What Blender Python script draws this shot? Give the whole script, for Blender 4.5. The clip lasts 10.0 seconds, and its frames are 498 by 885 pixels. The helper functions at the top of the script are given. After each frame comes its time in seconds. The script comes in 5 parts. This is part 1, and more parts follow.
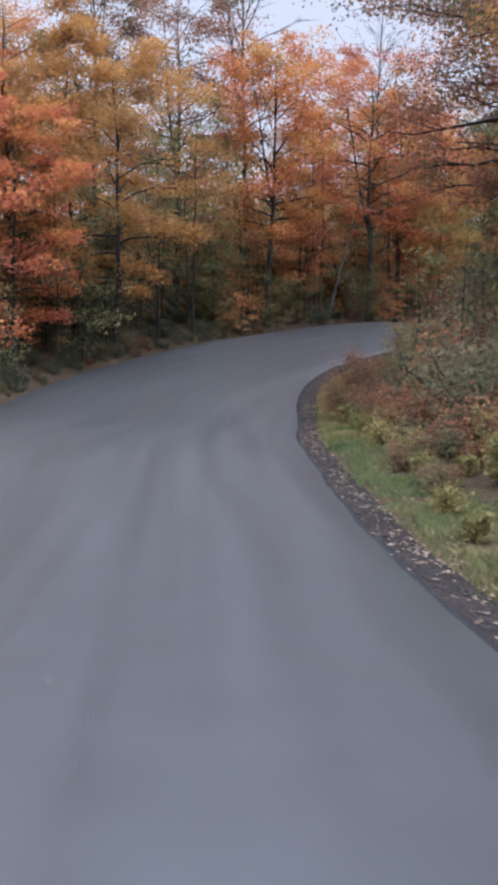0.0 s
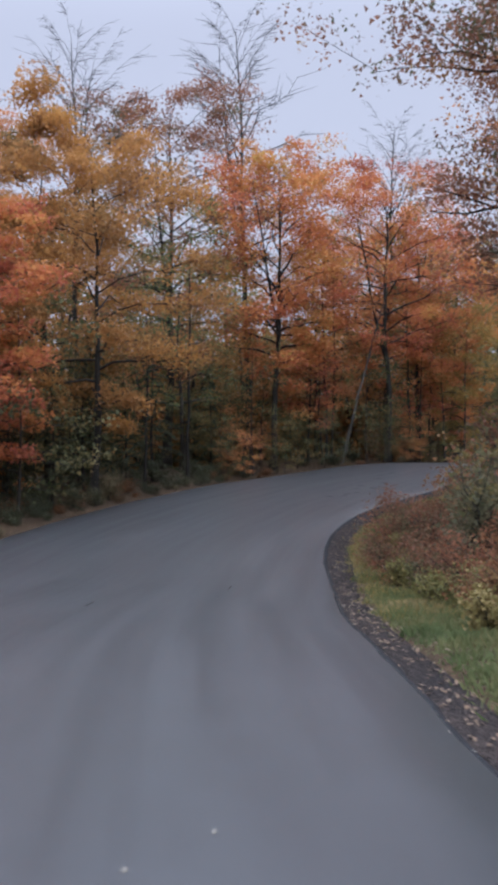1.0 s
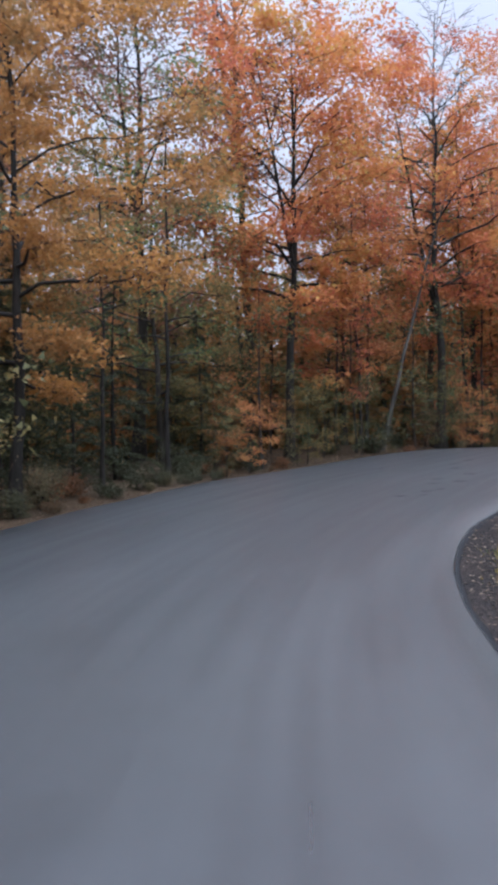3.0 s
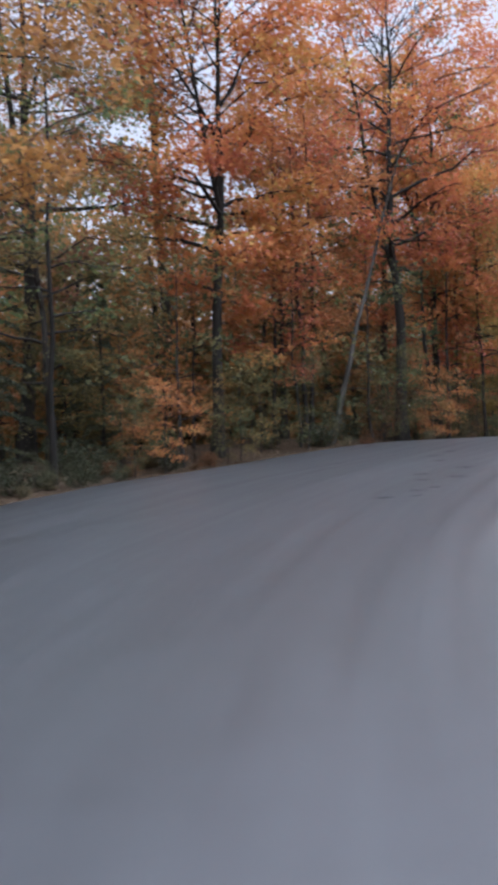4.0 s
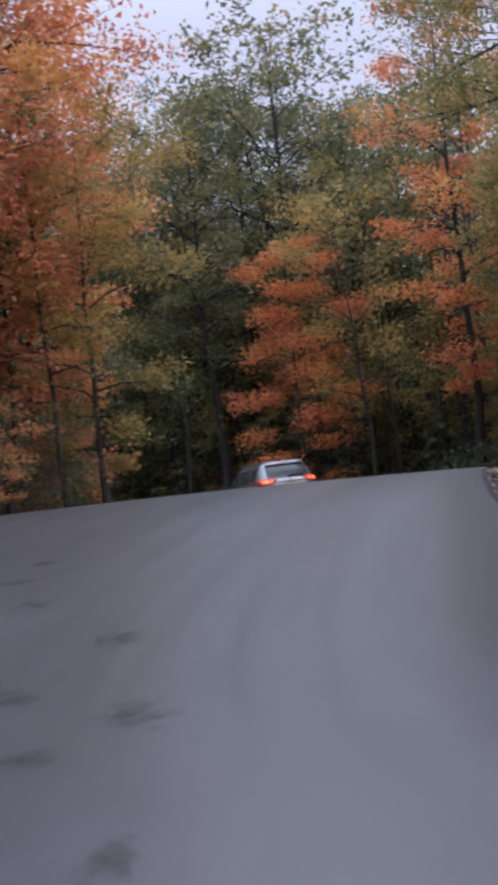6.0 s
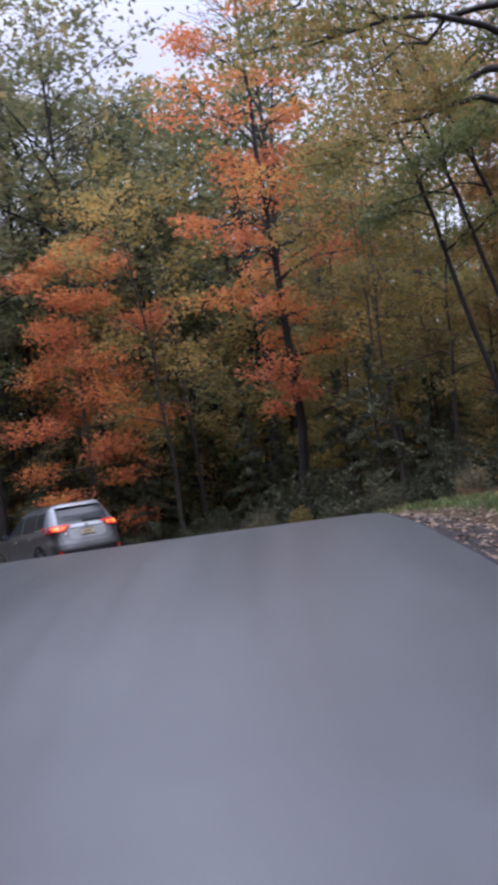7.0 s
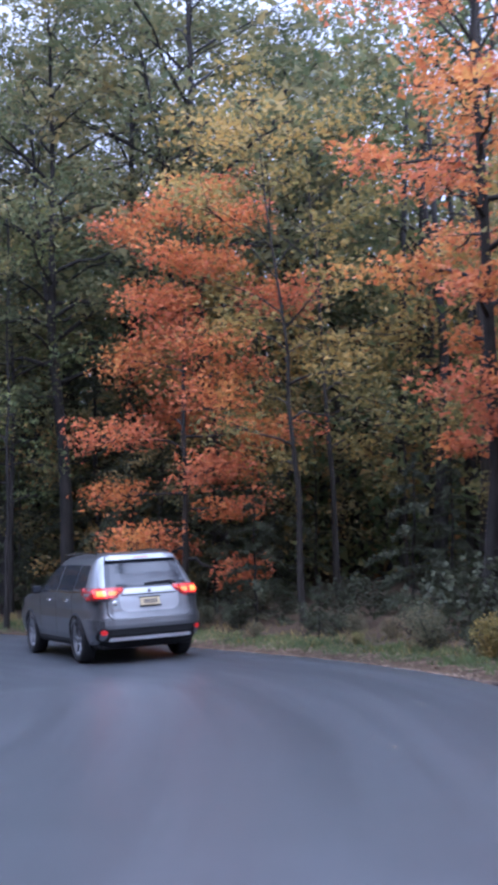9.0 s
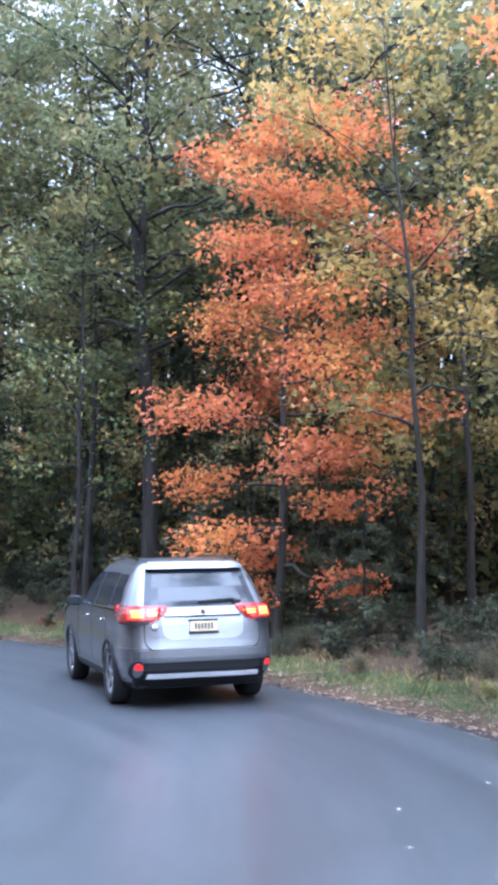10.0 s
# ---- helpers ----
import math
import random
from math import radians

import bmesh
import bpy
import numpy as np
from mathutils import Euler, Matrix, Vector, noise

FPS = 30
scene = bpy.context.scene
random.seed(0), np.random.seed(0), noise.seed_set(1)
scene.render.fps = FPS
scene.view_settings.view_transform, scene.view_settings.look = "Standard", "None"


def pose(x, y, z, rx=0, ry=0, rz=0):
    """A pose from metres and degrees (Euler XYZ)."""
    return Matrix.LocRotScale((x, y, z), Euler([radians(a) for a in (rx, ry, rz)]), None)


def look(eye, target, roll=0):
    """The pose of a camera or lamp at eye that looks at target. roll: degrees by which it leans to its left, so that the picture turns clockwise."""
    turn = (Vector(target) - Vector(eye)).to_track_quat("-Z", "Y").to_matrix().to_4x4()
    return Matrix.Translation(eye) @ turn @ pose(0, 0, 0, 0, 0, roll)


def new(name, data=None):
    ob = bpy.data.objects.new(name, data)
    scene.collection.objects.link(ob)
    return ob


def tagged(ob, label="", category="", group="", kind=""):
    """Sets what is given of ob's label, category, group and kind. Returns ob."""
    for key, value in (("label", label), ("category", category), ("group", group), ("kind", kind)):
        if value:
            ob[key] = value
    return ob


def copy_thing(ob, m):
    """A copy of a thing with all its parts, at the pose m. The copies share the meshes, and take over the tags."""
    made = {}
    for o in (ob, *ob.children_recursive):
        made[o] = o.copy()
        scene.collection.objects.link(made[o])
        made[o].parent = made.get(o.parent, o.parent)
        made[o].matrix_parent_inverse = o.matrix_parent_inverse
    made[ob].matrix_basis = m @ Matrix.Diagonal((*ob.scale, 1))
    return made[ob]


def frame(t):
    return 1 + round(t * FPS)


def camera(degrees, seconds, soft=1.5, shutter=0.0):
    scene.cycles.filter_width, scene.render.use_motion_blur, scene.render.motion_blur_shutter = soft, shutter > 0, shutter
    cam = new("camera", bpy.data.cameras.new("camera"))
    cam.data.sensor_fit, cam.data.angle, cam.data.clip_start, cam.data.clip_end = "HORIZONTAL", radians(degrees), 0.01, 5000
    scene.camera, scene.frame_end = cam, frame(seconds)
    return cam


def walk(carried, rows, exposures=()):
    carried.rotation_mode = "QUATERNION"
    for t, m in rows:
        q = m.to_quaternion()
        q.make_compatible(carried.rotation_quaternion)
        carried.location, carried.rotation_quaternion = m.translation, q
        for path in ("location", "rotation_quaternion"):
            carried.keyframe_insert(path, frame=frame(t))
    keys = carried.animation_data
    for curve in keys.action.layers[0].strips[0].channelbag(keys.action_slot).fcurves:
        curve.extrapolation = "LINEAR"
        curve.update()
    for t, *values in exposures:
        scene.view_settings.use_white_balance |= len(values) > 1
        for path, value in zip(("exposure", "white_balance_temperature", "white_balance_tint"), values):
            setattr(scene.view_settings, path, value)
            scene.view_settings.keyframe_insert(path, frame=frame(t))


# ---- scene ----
# ======================================================= camera and its walk
cam = camera(24.0, 10.0, soft=4.2, shutter=0.25)
PATH = [
    (0, (0.478, -11.53, 3.176), (0.462, -1.622, 1.821), 0.60),
    (0.5, (0.312, -7.684, 2.788), (0.21, 2.24, 1.561), -0.43),
    (1, (0.177, -3.754, 2.452), (0.176, 6.246, 2.395), -0.09),
    (1.5, (0.0, 0.0, 2.2), (0.0, 10.0, 2.202), -0.03),
    (2, (-0.242, 3.551, 2.055), (-0.256, 13.551, 1.981), 0.02),
    (2.5, (-0.445, 7.037, 1.95), (-0.405, 17.036, 1.835), -0.47),
    (2.7, (-0.515, 8.435, 1.888), (-0.441, 18.434, 1.797), -0.89),
    (3.8, (-0.265, 16.505, 1.284), (0.267, 26.49, 1.329), -1.53),
    (4, (-0.184, 17.919, 1.296), (0.586, 27.889, 1.314), -1.92),
    (4.5, (0.139, 21.298, 1.383), (1.984, 31.127, 1.319), -3.32),
    (5, (0.69, 24.498, 1.52), (3.478, 34.101, 1.557), -4.49),
    (5.5, (1.468, 27.579, 1.688), (5.03, 36.922, 1.769), -5.22),
    (6, (2.457, 30.452, 1.879), (7.032, 39.344, 1.918), -6.18),
    (6.2, (2.896, 31.482, 1.927), (7.81, 40.191, 1.98), -6.12),
    (7.3, (5.227, 36.834, 2.246), (11.87, 44.309, 2.252), -7.96),
    (7.5, (5.82, 37.662, 2.307), (12.62, 44.994, 2.331), -7.46),
    (8, (7.297, 39.617, 2.489), (14.137, 46.912, 2.62), -6.28),
    (8.5, (8.886, 41.581, 2.696), (14.996, 49.497, 2.823), -2.44),
    (9, (10.427, 43.444, 2.775), (15.717, 51.928, 2.94), -1.27),
    (9.5, (11.999, 45.337, 2.732), (16.621, 54.203, 2.918), -0.11),
    (10, (13.513, 47.173, 2.582), (17.657, 56.273, 2.721), 0.49),
]
# Stops, white balance and tint: the film's camera opens up as the sky leaves the picture.
EXPOSURES = [(0.0, 0.55, 5600, 10), (0.5, 0.42, 5600, 10), (1.0, 0.26, 5600, 11), (2.0, 0.58, 5500, 9), (2.5, 0.68, 5450, 9), (4.5, 0.66, 5600, 10), (5.5, 0.7, 5600, 14), (6.0, 0.44, 5600, 17), (7.3, 0.86, 5550, 19), (9.0, 1.34, 4850, 21), (9.5, 1.7, 4850, 16), (10.0, 2.28, 4850, 12)]
walk(cam, [(t, look(eye, target, roll)) for t, eye, target, roll in PATH], EXPOSURES)

# ======================================================= world, sun, exposure
scene.view_settings.exposure = 0.0
world = bpy.data.worlds.new("overcast_sky")
scene.world = world
world.use_nodes = True
wn, wl = world.node_tree.nodes, world.node_tree.links
wn.clear()
sky = wn.new("ShaderNodeTexSky")
sky.sky_type = "NISHITA"
sky.sun_disc = False
sky.sun_elevation, sky.sun_rotation = radians(38), radians(200)
sky.dust_density, sky.air_density = 6.0, 1.5
sky_scale = wn.new("ShaderNodeVectorMath")
sky_scale.operation = "SCALE"
sky_scale.inputs["Scale"].default_value = 0.10
# Overcast: the cloud cover brightens smoothly from the horizon to the zenith.
where = wn.new("ShaderNodeTexCoord")
height = wn.new("ShaderNodeSeparateXYZ")
rise = wn.new("ShaderNodeMapRange")
rise.interpolation_type = "SMOOTHSTEP"
rise.inputs["From Min"].default_value, rise.inputs["From Max"].default_value = 0.31, 0.95
rise.inputs["To Min"].default_value, rise.inputs["To Max"].default_value = 0.0, 1.0
veil = wn.new("ShaderNodeMix")
veil.data_type = "RGBA"
veil.inputs[6].default_value = (0.562, 0.552, 0.610, 1)
veil.inputs[7].default_value = (4.4, 4.45, 4.65, 1)
cloud = wn.new("ShaderNodeMix")
cloud.data_type = "RGBA"
cloud.inputs["Factor"].default_value = 0.9
bg = wn.new("ShaderNodeBackground")
bg.inputs["Strength"].default_value = 1.0
wout = wn.new("ShaderNodeOutputWorld")
wl.new(where.outputs["Generated"], height.inputs[0])
wl.new(height.outputs["Z"], rise.inputs["Value"])
wl.new(rise.outputs[0], veil.inputs["Factor"])
wl.new(sky.outputs[0], sky_scale.inputs[0])
wl.new(sky_scale.outputs[0], cloud.inputs[6])
wl.new(veil.outputs[2], cloud.inputs[7])
wl.new(cloud.outputs[2], bg.inputs[0])
wl.new(bg.outputs[0], wout.inputs[0])

sun_data = bpy.data.lights.new("sun", "SUN")
sun_data.energy, sun_data.angle, sun_data.color = 1.7, radians(60), (1.0, 0.98, 0.96)
sun = new("sun", sun_data)
sun.matrix_world = look((0, 0, 50), (-11, 31, 20))

# ======================================================= materials
def mat(name):
    m = bpy.data.materials.new(name)
    m.use_nodes = True
    return m, m.node_tree.nodes, m.node_tree.links, m.node_tree.nodes["Principled BSDF"]


def noise_node(n, l, scale, detail=4.0, rough=0.6, coords="Object", stretch=None):
    tc = n.new("ShaderNodeTexCoord")
    tx = n.new("ShaderNodeTexNoise")
    tx.inputs["Scale"].default_value = scale
    tx.inputs["Detail"].default_value = detail
    tx.inputs["Roughness"].default_value = rough
    if stretch:
        mp = n.new("ShaderNodeMapping")
        mp.inputs["Scale"].default_value = stretch
        l.new(tc.outputs[coords], mp.inputs["Vector"])
        l.new(mp.outputs[0], tx.inputs["Vector"])
    else:
        l.new(tc.outputs[coords], tx.inputs["Vector"])
    return tx


def ramp(n, l, source, stops):
    r = n.new("ShaderNodeValToRGB")
    e = r.color_ramp.elements
    while len(e) < len(stops):
        e.new(0.5)
    for k, (p, c) in enumerate(stops):
        e[k].position = p
        e[k].color = (*c, 1) if len(c) == 3 else c
    l.new(source, r.inputs[0])
    return r


def mix_rgb(n, l, a, b, fac, blend="MIX"):
    m = n.new("ShaderNodeMix")
    m.data_type, m.blend_type = "RGBA", blend
    for socket, v in ((m.inputs[0], fac), (m.inputs[6], a), (m.inputs[7], b)):
        if hasattr(v, "is_linked"):
            l.new(v, socket)
        else:
            socket.default_value = v if isinstance(v, float) else (*v, 1)
    return m.outputs[2]


def bump(n, l, source, strength, distance, bsdf, prev=None):
    b = n.new("ShaderNodeBump")
    b.inputs["Strength"].default_value = strength
    b.inputs["Distance"].default_value = distance
    l.new(source, b.inputs["Height"])
    if prev:
        l.new(prev, b.inputs["Normal"])
    if bsdf:
        l.new(b.outputs[0], bsdf.inputs["Normal"])
    return b.outputs[0]


def plain(name, colour, rough=0.5, metal=0.0, spec=0.5, vary=0.12, scale=6.0, coat=0.0):
    m, n, l, b = mat(name)
    nz = noise_node(n, l, scale)
    lo = tuple(c * (1 - vary) for c in colour)
    hi = tuple(min(1, c * (1 + vary)) for c in colour)
    l.new(ramp(n, l, nz.outputs[0], [(0.3, lo), (0.7, hi)]).outputs[0], b.inputs["Base Color"])
    b.inputs["Roughness"].default_value = rough
    b.inputs["Metallic"].default_value = metal
    b.inputs["Specular IOR Level"].default_value = spec
    b.inputs["Coat Weight"].default_value = coat
    b.inputs["Coat Roughness"].default_value = 0.05
    return m


def asphalt_material():
    m, n, l, b = mat("wet_asphalt")
    fine = noise_node(n, l, 140, 3)
    mid = noise_node(n, l, 1.0, 4, 0.55, "UV", (2.6, 0.10, 1))
    big = noise_node(n, l, 0.35, 4, 0.5, "UV", (1.0, 0.12, 1))
    grain = ramp(n, l, fine.outputs[0], [(0.3, (0.027, 0.029, 0.032)), (0.7, (0.050, 0.053, 0.058))])
    wet = ramp(n, l, big.outputs[0], [(0.25, (0.84, 0.84, 0.85)), (0.75, (1.10, 1.10, 1.10))])
    patch = ramp(n, l, mid.outputs[0], [(0.2, (0.90, 0.90, 0.90)), (0.8, (1.08, 1.08, 1.08))])
    c = mix_rgb(n, l, grain.outputs[0], wet.outputs[0], 1.0, "MULTIPLY")
    c = mix_rgb(n, l, c, patch.outputs[0], 1.0, "MULTIPLY")
    blot = noise_node(n, l, 1.7, 6, 0.65)
    c = mix_rgb(n, l, c, ramp(n, l, blot.outputs[0], [(0.25, (0.88, 0.87, 0.86)), (0.75, (1.10, 1.10, 1.11))]).outputs[0], 1.0, "MULTIPLY")
    l.new(c, b.inputs["Base Color"])
    rr = ramp(n, l, mid.outputs[0], [(0.2, (0.26,) * 3), (0.8, (0.36,) * 3)])
    l.new(rr.outputs[0], b.inputs["Roughness"])
    b.inputs["Specular IOR Level"].default_value = 0.4
    bump(n, l, fine.outputs[0], 0.25, 0.004, b)
    return m


def stain_material():
    """Dark damp that thins out towards its edge."""
    m, n, l, b = mat("damp_stain")
    fine = noise_node(n, l, 120, 3)
    l.new(ramp(n, l, fine.outputs[0], [(0.3, (0.010, 0.010, 0.011)), (0.7, (0.020, 0.019, 0.019))]).outputs[0], b.inputs["Base Color"])
    b.inputs["Roughness"].default_value = 0.6
    b.inputs["Specular IOR Level"].default_value = 0.15
    tc = n.new("ShaderNodeTexCoord")
    mid = n.new("ShaderNodeVectorMath"); mid.operation = "DISTANCE"
    mid.inputs[1].default_value = (0.5, 0.5, 0.5)
    l.new(tc.outputs["Generated"], mid.inputs[0])
    blot = noise_node(n, l, 8, 6, 0.7)
    off = n.new("ShaderNodeMath"); off.operation = "MULTIPLY_ADD"
    off.inputs[1].default_value = 1.1
    l.new(blot.outputs[0], off.inputs[0]); l.new(mid.outputs["Value"], off.inputs[2])
    cover = ramp(n, l, off.outputs[0], [(0.45, (0.5,) * 3), (0.82, (0.0,) * 3)])
    clear = n.new("ShaderNodeBsdfTransparent")
    mx = n.new("ShaderNodeMixShader")
    l.new(cover.outputs[0], mx.inputs[0]); l.new(clear.outputs[0], mx.inputs[1]); l.new(b.outputs[0], mx.inputs[2])
    l.new(mx.outputs[0], n["Material Output"].inputs["Surface"])
    return m


def shoulder_material():
    m, n, l, b = mat("gravel_shoulder")
    v = n.new("ShaderNodeTexVoronoi")
    v.inputs["Scale"].default_value = 45
    tc = n.new("ShaderNodeTexCoord")
    l.new(tc.outputs["Object"], v.inputs["Vector"])
    big = noise_node(n, l, 1.4, 5)
    c1 = ramp(n, l, v.outputs["Color"], [(0.2, (0.012, 0.011, 0.012)), (0.8, (0.050, 0.043, 0.042))])
    c2 = ramp(n, l, big.outputs[0], [(0.35, (0.7, 0.7, 0.72)), (0.7, (1.2, 1.08, 0.98))])
    l.new(mix_rgb(n, l, c1.outputs[0], c2.outputs[0], 1.0, "MULTIPLY"), b.inputs["Base Color"])
    b.inputs["Roughness"].default_value = 1.0
    b.inputs["Specular IOR Level"].default_value = 0.06
    bump(n, l, v.outputs["Distance"], 0.8, 0.03, b)
    return m


def litter_material():
    m, n, l, b = mat("leaf_litter_soil")
    v = n.new("ShaderNodeTexVoronoi")
    v.inputs["Scale"].default_value = 17
    tc = n.new("ShaderNodeTexCoord")
    l.new(tc.outputs["Object"], v.inputs["Vector"])
    big = noise_node(n, l, 0.5, 6)
    c1 = ramp(n, l, v.outputs["Color"], [(0.1, (0.028, 0.020, 0.014)), (0.5, (0.050, 0.032, 0.021)), (0.9, (0.10, 0.060, 0.034))])
    c2 = ramp(n, l, big.outputs[0], [(0.35, (0.022, 0.021, 0.016)), (0.6, (0.06, 0.044, 0.028))])
    l.new(mix_rgb(n, l, c1.outputs[0], c2.outputs[0], 0.5), b.inputs["Base Color"])
    b.inputs["Roughness"].default_value = 1.0
    b.inputs["Specular IOR Level"].default_value = 0.05
    bump(n, l, v.outputs["Distance"], 0.8, 0.05, b)
    return m


def bark_material(name, dark, light, rough=0.85):
    m, n, l, b = mat(name)
    a = noise_node(n, l, 9, 6, 0.7, "Object", (1, 1, 0.16))
    big = noise_node(n, l, 0.9, 3)
    c1 = ramp(n, l, a.outputs[0], [(0.32, dark), (0.7, light)])
    c2 = ramp(n, l, big.outputs[0], [(0.3, (0.7, 0.72, 0.68)), (0.7, (1.15, 1.12, 1.1))])
    l.new(mix_rgb(n, l, c1.outputs[0], c2.outputs[0], 1.0, "MULTIPLY"), b.inputs["Base Color"])
    b.inputs["Roughness"].default_value = rough
    b.inputs["Specular IOR Level"].default_value = 0.2
    bump(n, l, a.outputs[0], 0.8, 0.03, b)
    return m


def leaf_material(name, stops, spots=None, glow=0.5):
    """Leaf colours: each leaf its own tone, each bough its own patch, each plant its own shift."""
    m, n, l, b = mat(name)
    geo = n.new("ShaderNodeNewGeometry")
    info = n.new("ShaderNodeObjectInfo")
    patch = noise_node(n, l, 0.42, 3, 0.6)
    a = n.new("ShaderNodeMath"); a.operation = "MULTIPLY_ADD"
    a.inputs[1].default_value, a.inputs[2].default_value = 0.30, -0.15
    l.new(geo.outputs["Random Per Island"], a.inputs[0])
    c = n.new("ShaderNodeMath"); c.operation = "MULTIPLY_ADD"
    c.inputs[1].default_value = 2.0
    l.new(patch.outputs[0], c.inputs[0]); l.new(a.outputs[0], c.inputs[2])
    d = n.new("ShaderNodeMath"); d.operation = "MULTIPLY_ADD"
    d.inputs[1].default_value = 0.36
    d2 = n.new("ShaderNodeMath"); d2.operation = "SUBTRACT"; d2.inputs[1].default_value = 0.68
    l.new(c.outputs[0], d2.inputs[0])
    l.new(info.outputs["Random"], d.inputs[0]); l.new(d2.outputs[0], d.inputs[2])
    colour = ramp(n, l, d.outputs[0], stops).outputs[0]
    l.new(colour, b.inputs["Base Color"])
    b.inputs["Roughness"].default_value = 0.55
    b.inputs["Specular IOR Level"].default_value = 0.12
    t = n.new("ShaderNodeBsdfTranslucent")
    l.new(colour, t.inputs["Color"])
    mx = n.new("ShaderNodeMixShader")
    mx.inputs[0].default_value = glow
    out = n["Material Output"] if "Material Output" in n else n.new("ShaderNodeOutputMaterial")
    l.new(b.outputs[0], mx.inputs[1]); l.new(t.outputs[0], mx.inputs[2])
    l.new(mx.outputs[0], out.inputs["Surface"])
    return m


def emitter(name, colour, strength, base=(0.4, 0.02, 0.02)):
    m, n, l, b = mat(name)
    b.inputs["Base Color"].default_value = (*base, 1)
    b.inputs["Emission Color"].default_value = (*colour, 1)
    b.inputs["Emission Strength"].default_value = strength
    b.inputs["Roughness"].default_value = 0.15
    return m


# Dark bitumen, with the shade of the edge's drop put into the colour.
M_LIP = plain("shaded_bitumen_lip", (0.016, 0.016, 0.018), 0.9, spec=0.1, vary=0.4, scale=25)
M_ASPHALT, M_STAIN = asphalt_material(), stain_material()
M_SHOULDER, M_LITTER = shoulder_material(), litter_material()
M_BARK = bark_material("grey_brown_bark", (0.014, 0.012, 0.010), (0.044, 0.038, 0.033))
M_BARK_PALE = bark_material("pale_grey_bark", (0.10, 0.095, 0.085), (0.24, 0.22, 0.20))
M_BARK_GREY = bark_material("weathered_grey_bark", (0.026, 0.024, 0.022), (0.095, 0.088, 0.08))
M_BARK_DARK = bark_material("dark_wet_bark", (0.009, 0.008, 0.007), (0.028, 0.024, 0.022))
L_RED = leaf_material("red_maple_leaves", [(0.05, (0.15, 0.115, 0.05)), (0.24, (0.35, 0.105, 0.07)), (0.5, (0.43, 0.148, 0.062)), (0.75, (0.45, 0.20, 0.065)), (0.98, (0.44, 0.29, 0.085))])
L_ORANGE = leaf_material("orange_maple_leaves", [(0.05, (0.13, 0.12, 0.05)), (0.3, (0.33, 0.145, 0.065)), (0.6, (0.42, 0.175, 0.07)), (0.95, (0.43, 0.26, 0.085))])
L_GOLD = leaf_material("golden_leaves", [(0.05, (0.10, 0.09, 0.042)), (0.32, (0.215, 0.13, 0.052)), (0.6, (0.33, 0.162, 0.058)), (0.95, (0.41, 0.215, 0.062))])
L_OLIVE = leaf_material("olive_leaves", [(0.05, (0.05, 0.062, 0.03)), (0.4, (0.105, 0.10, 0.045)), (0.7, (0.19, 0.14, 0.055)), (0.95, (0.33, 0.19, 0.065))])
L_TURNING = leaf_material("turning_leaves", [(0.05, (0.06, 0.085, 0.04)), (0.45, (0.11, 0.13, 0.052)), (0.72, (0.20, 0.18, 0.06)), (0.95, (0.38, 0.21, 0.07))])
L_BANK = leaf_material("tangled_bank_leaves", [(0.05, (0.06, 0.065, 0.04)), (0.4, (0.11, 0.105, 0.06)), (0.7, (0.17, 0.13, 0.075)), (0.95, (0.24, 0.13, 0.08))])
L_GREEN = leaf_material("green_leaves", [(0.05, (0.046, 0.060, 0.030)), (0.45, (0.092, 0.098, 0.045)), (0.75, (0.155, 0.135, 0.058)), (0.95, (0.24, 0.18, 0.072))])
L_MAROON = leaf_material("maroon_oak_leaves", [(0.05, (0.09, 0.10, 0.05)), (0.35, (0.17, 0.085, 0.055)), (0.65, (0.26, 0.115, 0.065)), (0.95, (0.31, 0.22, 0.10))])
L_TAN = leaf_material("tan_oak_leaves", [(0.05, (0.07, 0.10, 0.035)), (0.4, (0.14, 0.13, 0.045)), (0.7, (0.26, 0.17, 0.06)), (0.95, (0.36, 0.24, 0.10))])
L_FAR = leaf_material("far_leaves", [(0.05, (0.06, 0.075, 0.032)), (0.4, (0.145, 0.12, 0.048)), (0.7, (0.29, 0.145, 0.055)), (0.95, (0.38, 0.18, 0.065))])
L_FARGREEN = leaf_material("far_green_leaves", [(0.05, (0.04, 0.06, 0.026)), (0.45, (0.09, 0.105, 0.042)), (0.75, (0.16, 0.14, 0.055)), (0.95, (0.27, 0.17, 0.065))])
L_YELLOW = leaf_material("yellow_green_leaves", [(0.05, (0.09, 0.09, 0.038)), (0.4, (0.165, 0.135, 0.045)), (0.7, (0.26, 0.175, 0.052)), (0.95, (0.35, 0.215, 0.062))])
L_SCARLET = leaf_material("scarlet_orange_leaves", [(0.05, (0.19, 0.13, 0.045)), (0.28, (0.37, 0.112, 0.056)), (0.55, (0.42, 0.145, 0.05)), (0.78, (0.45, 0.19, 0.055)), (0.98, (0.44, 0.26, 0.075))])
L_HEMLOCK = leaf_material("hemlock_needles", [(0.05, (0.028, 0.033, 0.019)), (0.5, (0.043, 0.047, 0.026)), (0.95, (0.070, 0.070, 0.036))], glow=0.12)
L_RUSSET = leaf_material("russet_leaves", [(0.05, (0.07, 0.055, 0.03)), (0.4, (0.125, 0.068, 0.038)), (0.7, (0.20, 0.092, 0.046)), (0.95, (0.27, 0.16, 0.07))])
L_GRASS = leaf_material("verge_grass", [(0.05, (0.05, 0.07, 0.03)), (0.4, (0.085, 0.11, 0.045)), (0.7, (0.13, 0.135, 0.06)), (0.95, (0.22, 0.18, 0.09))], glow=0.2)
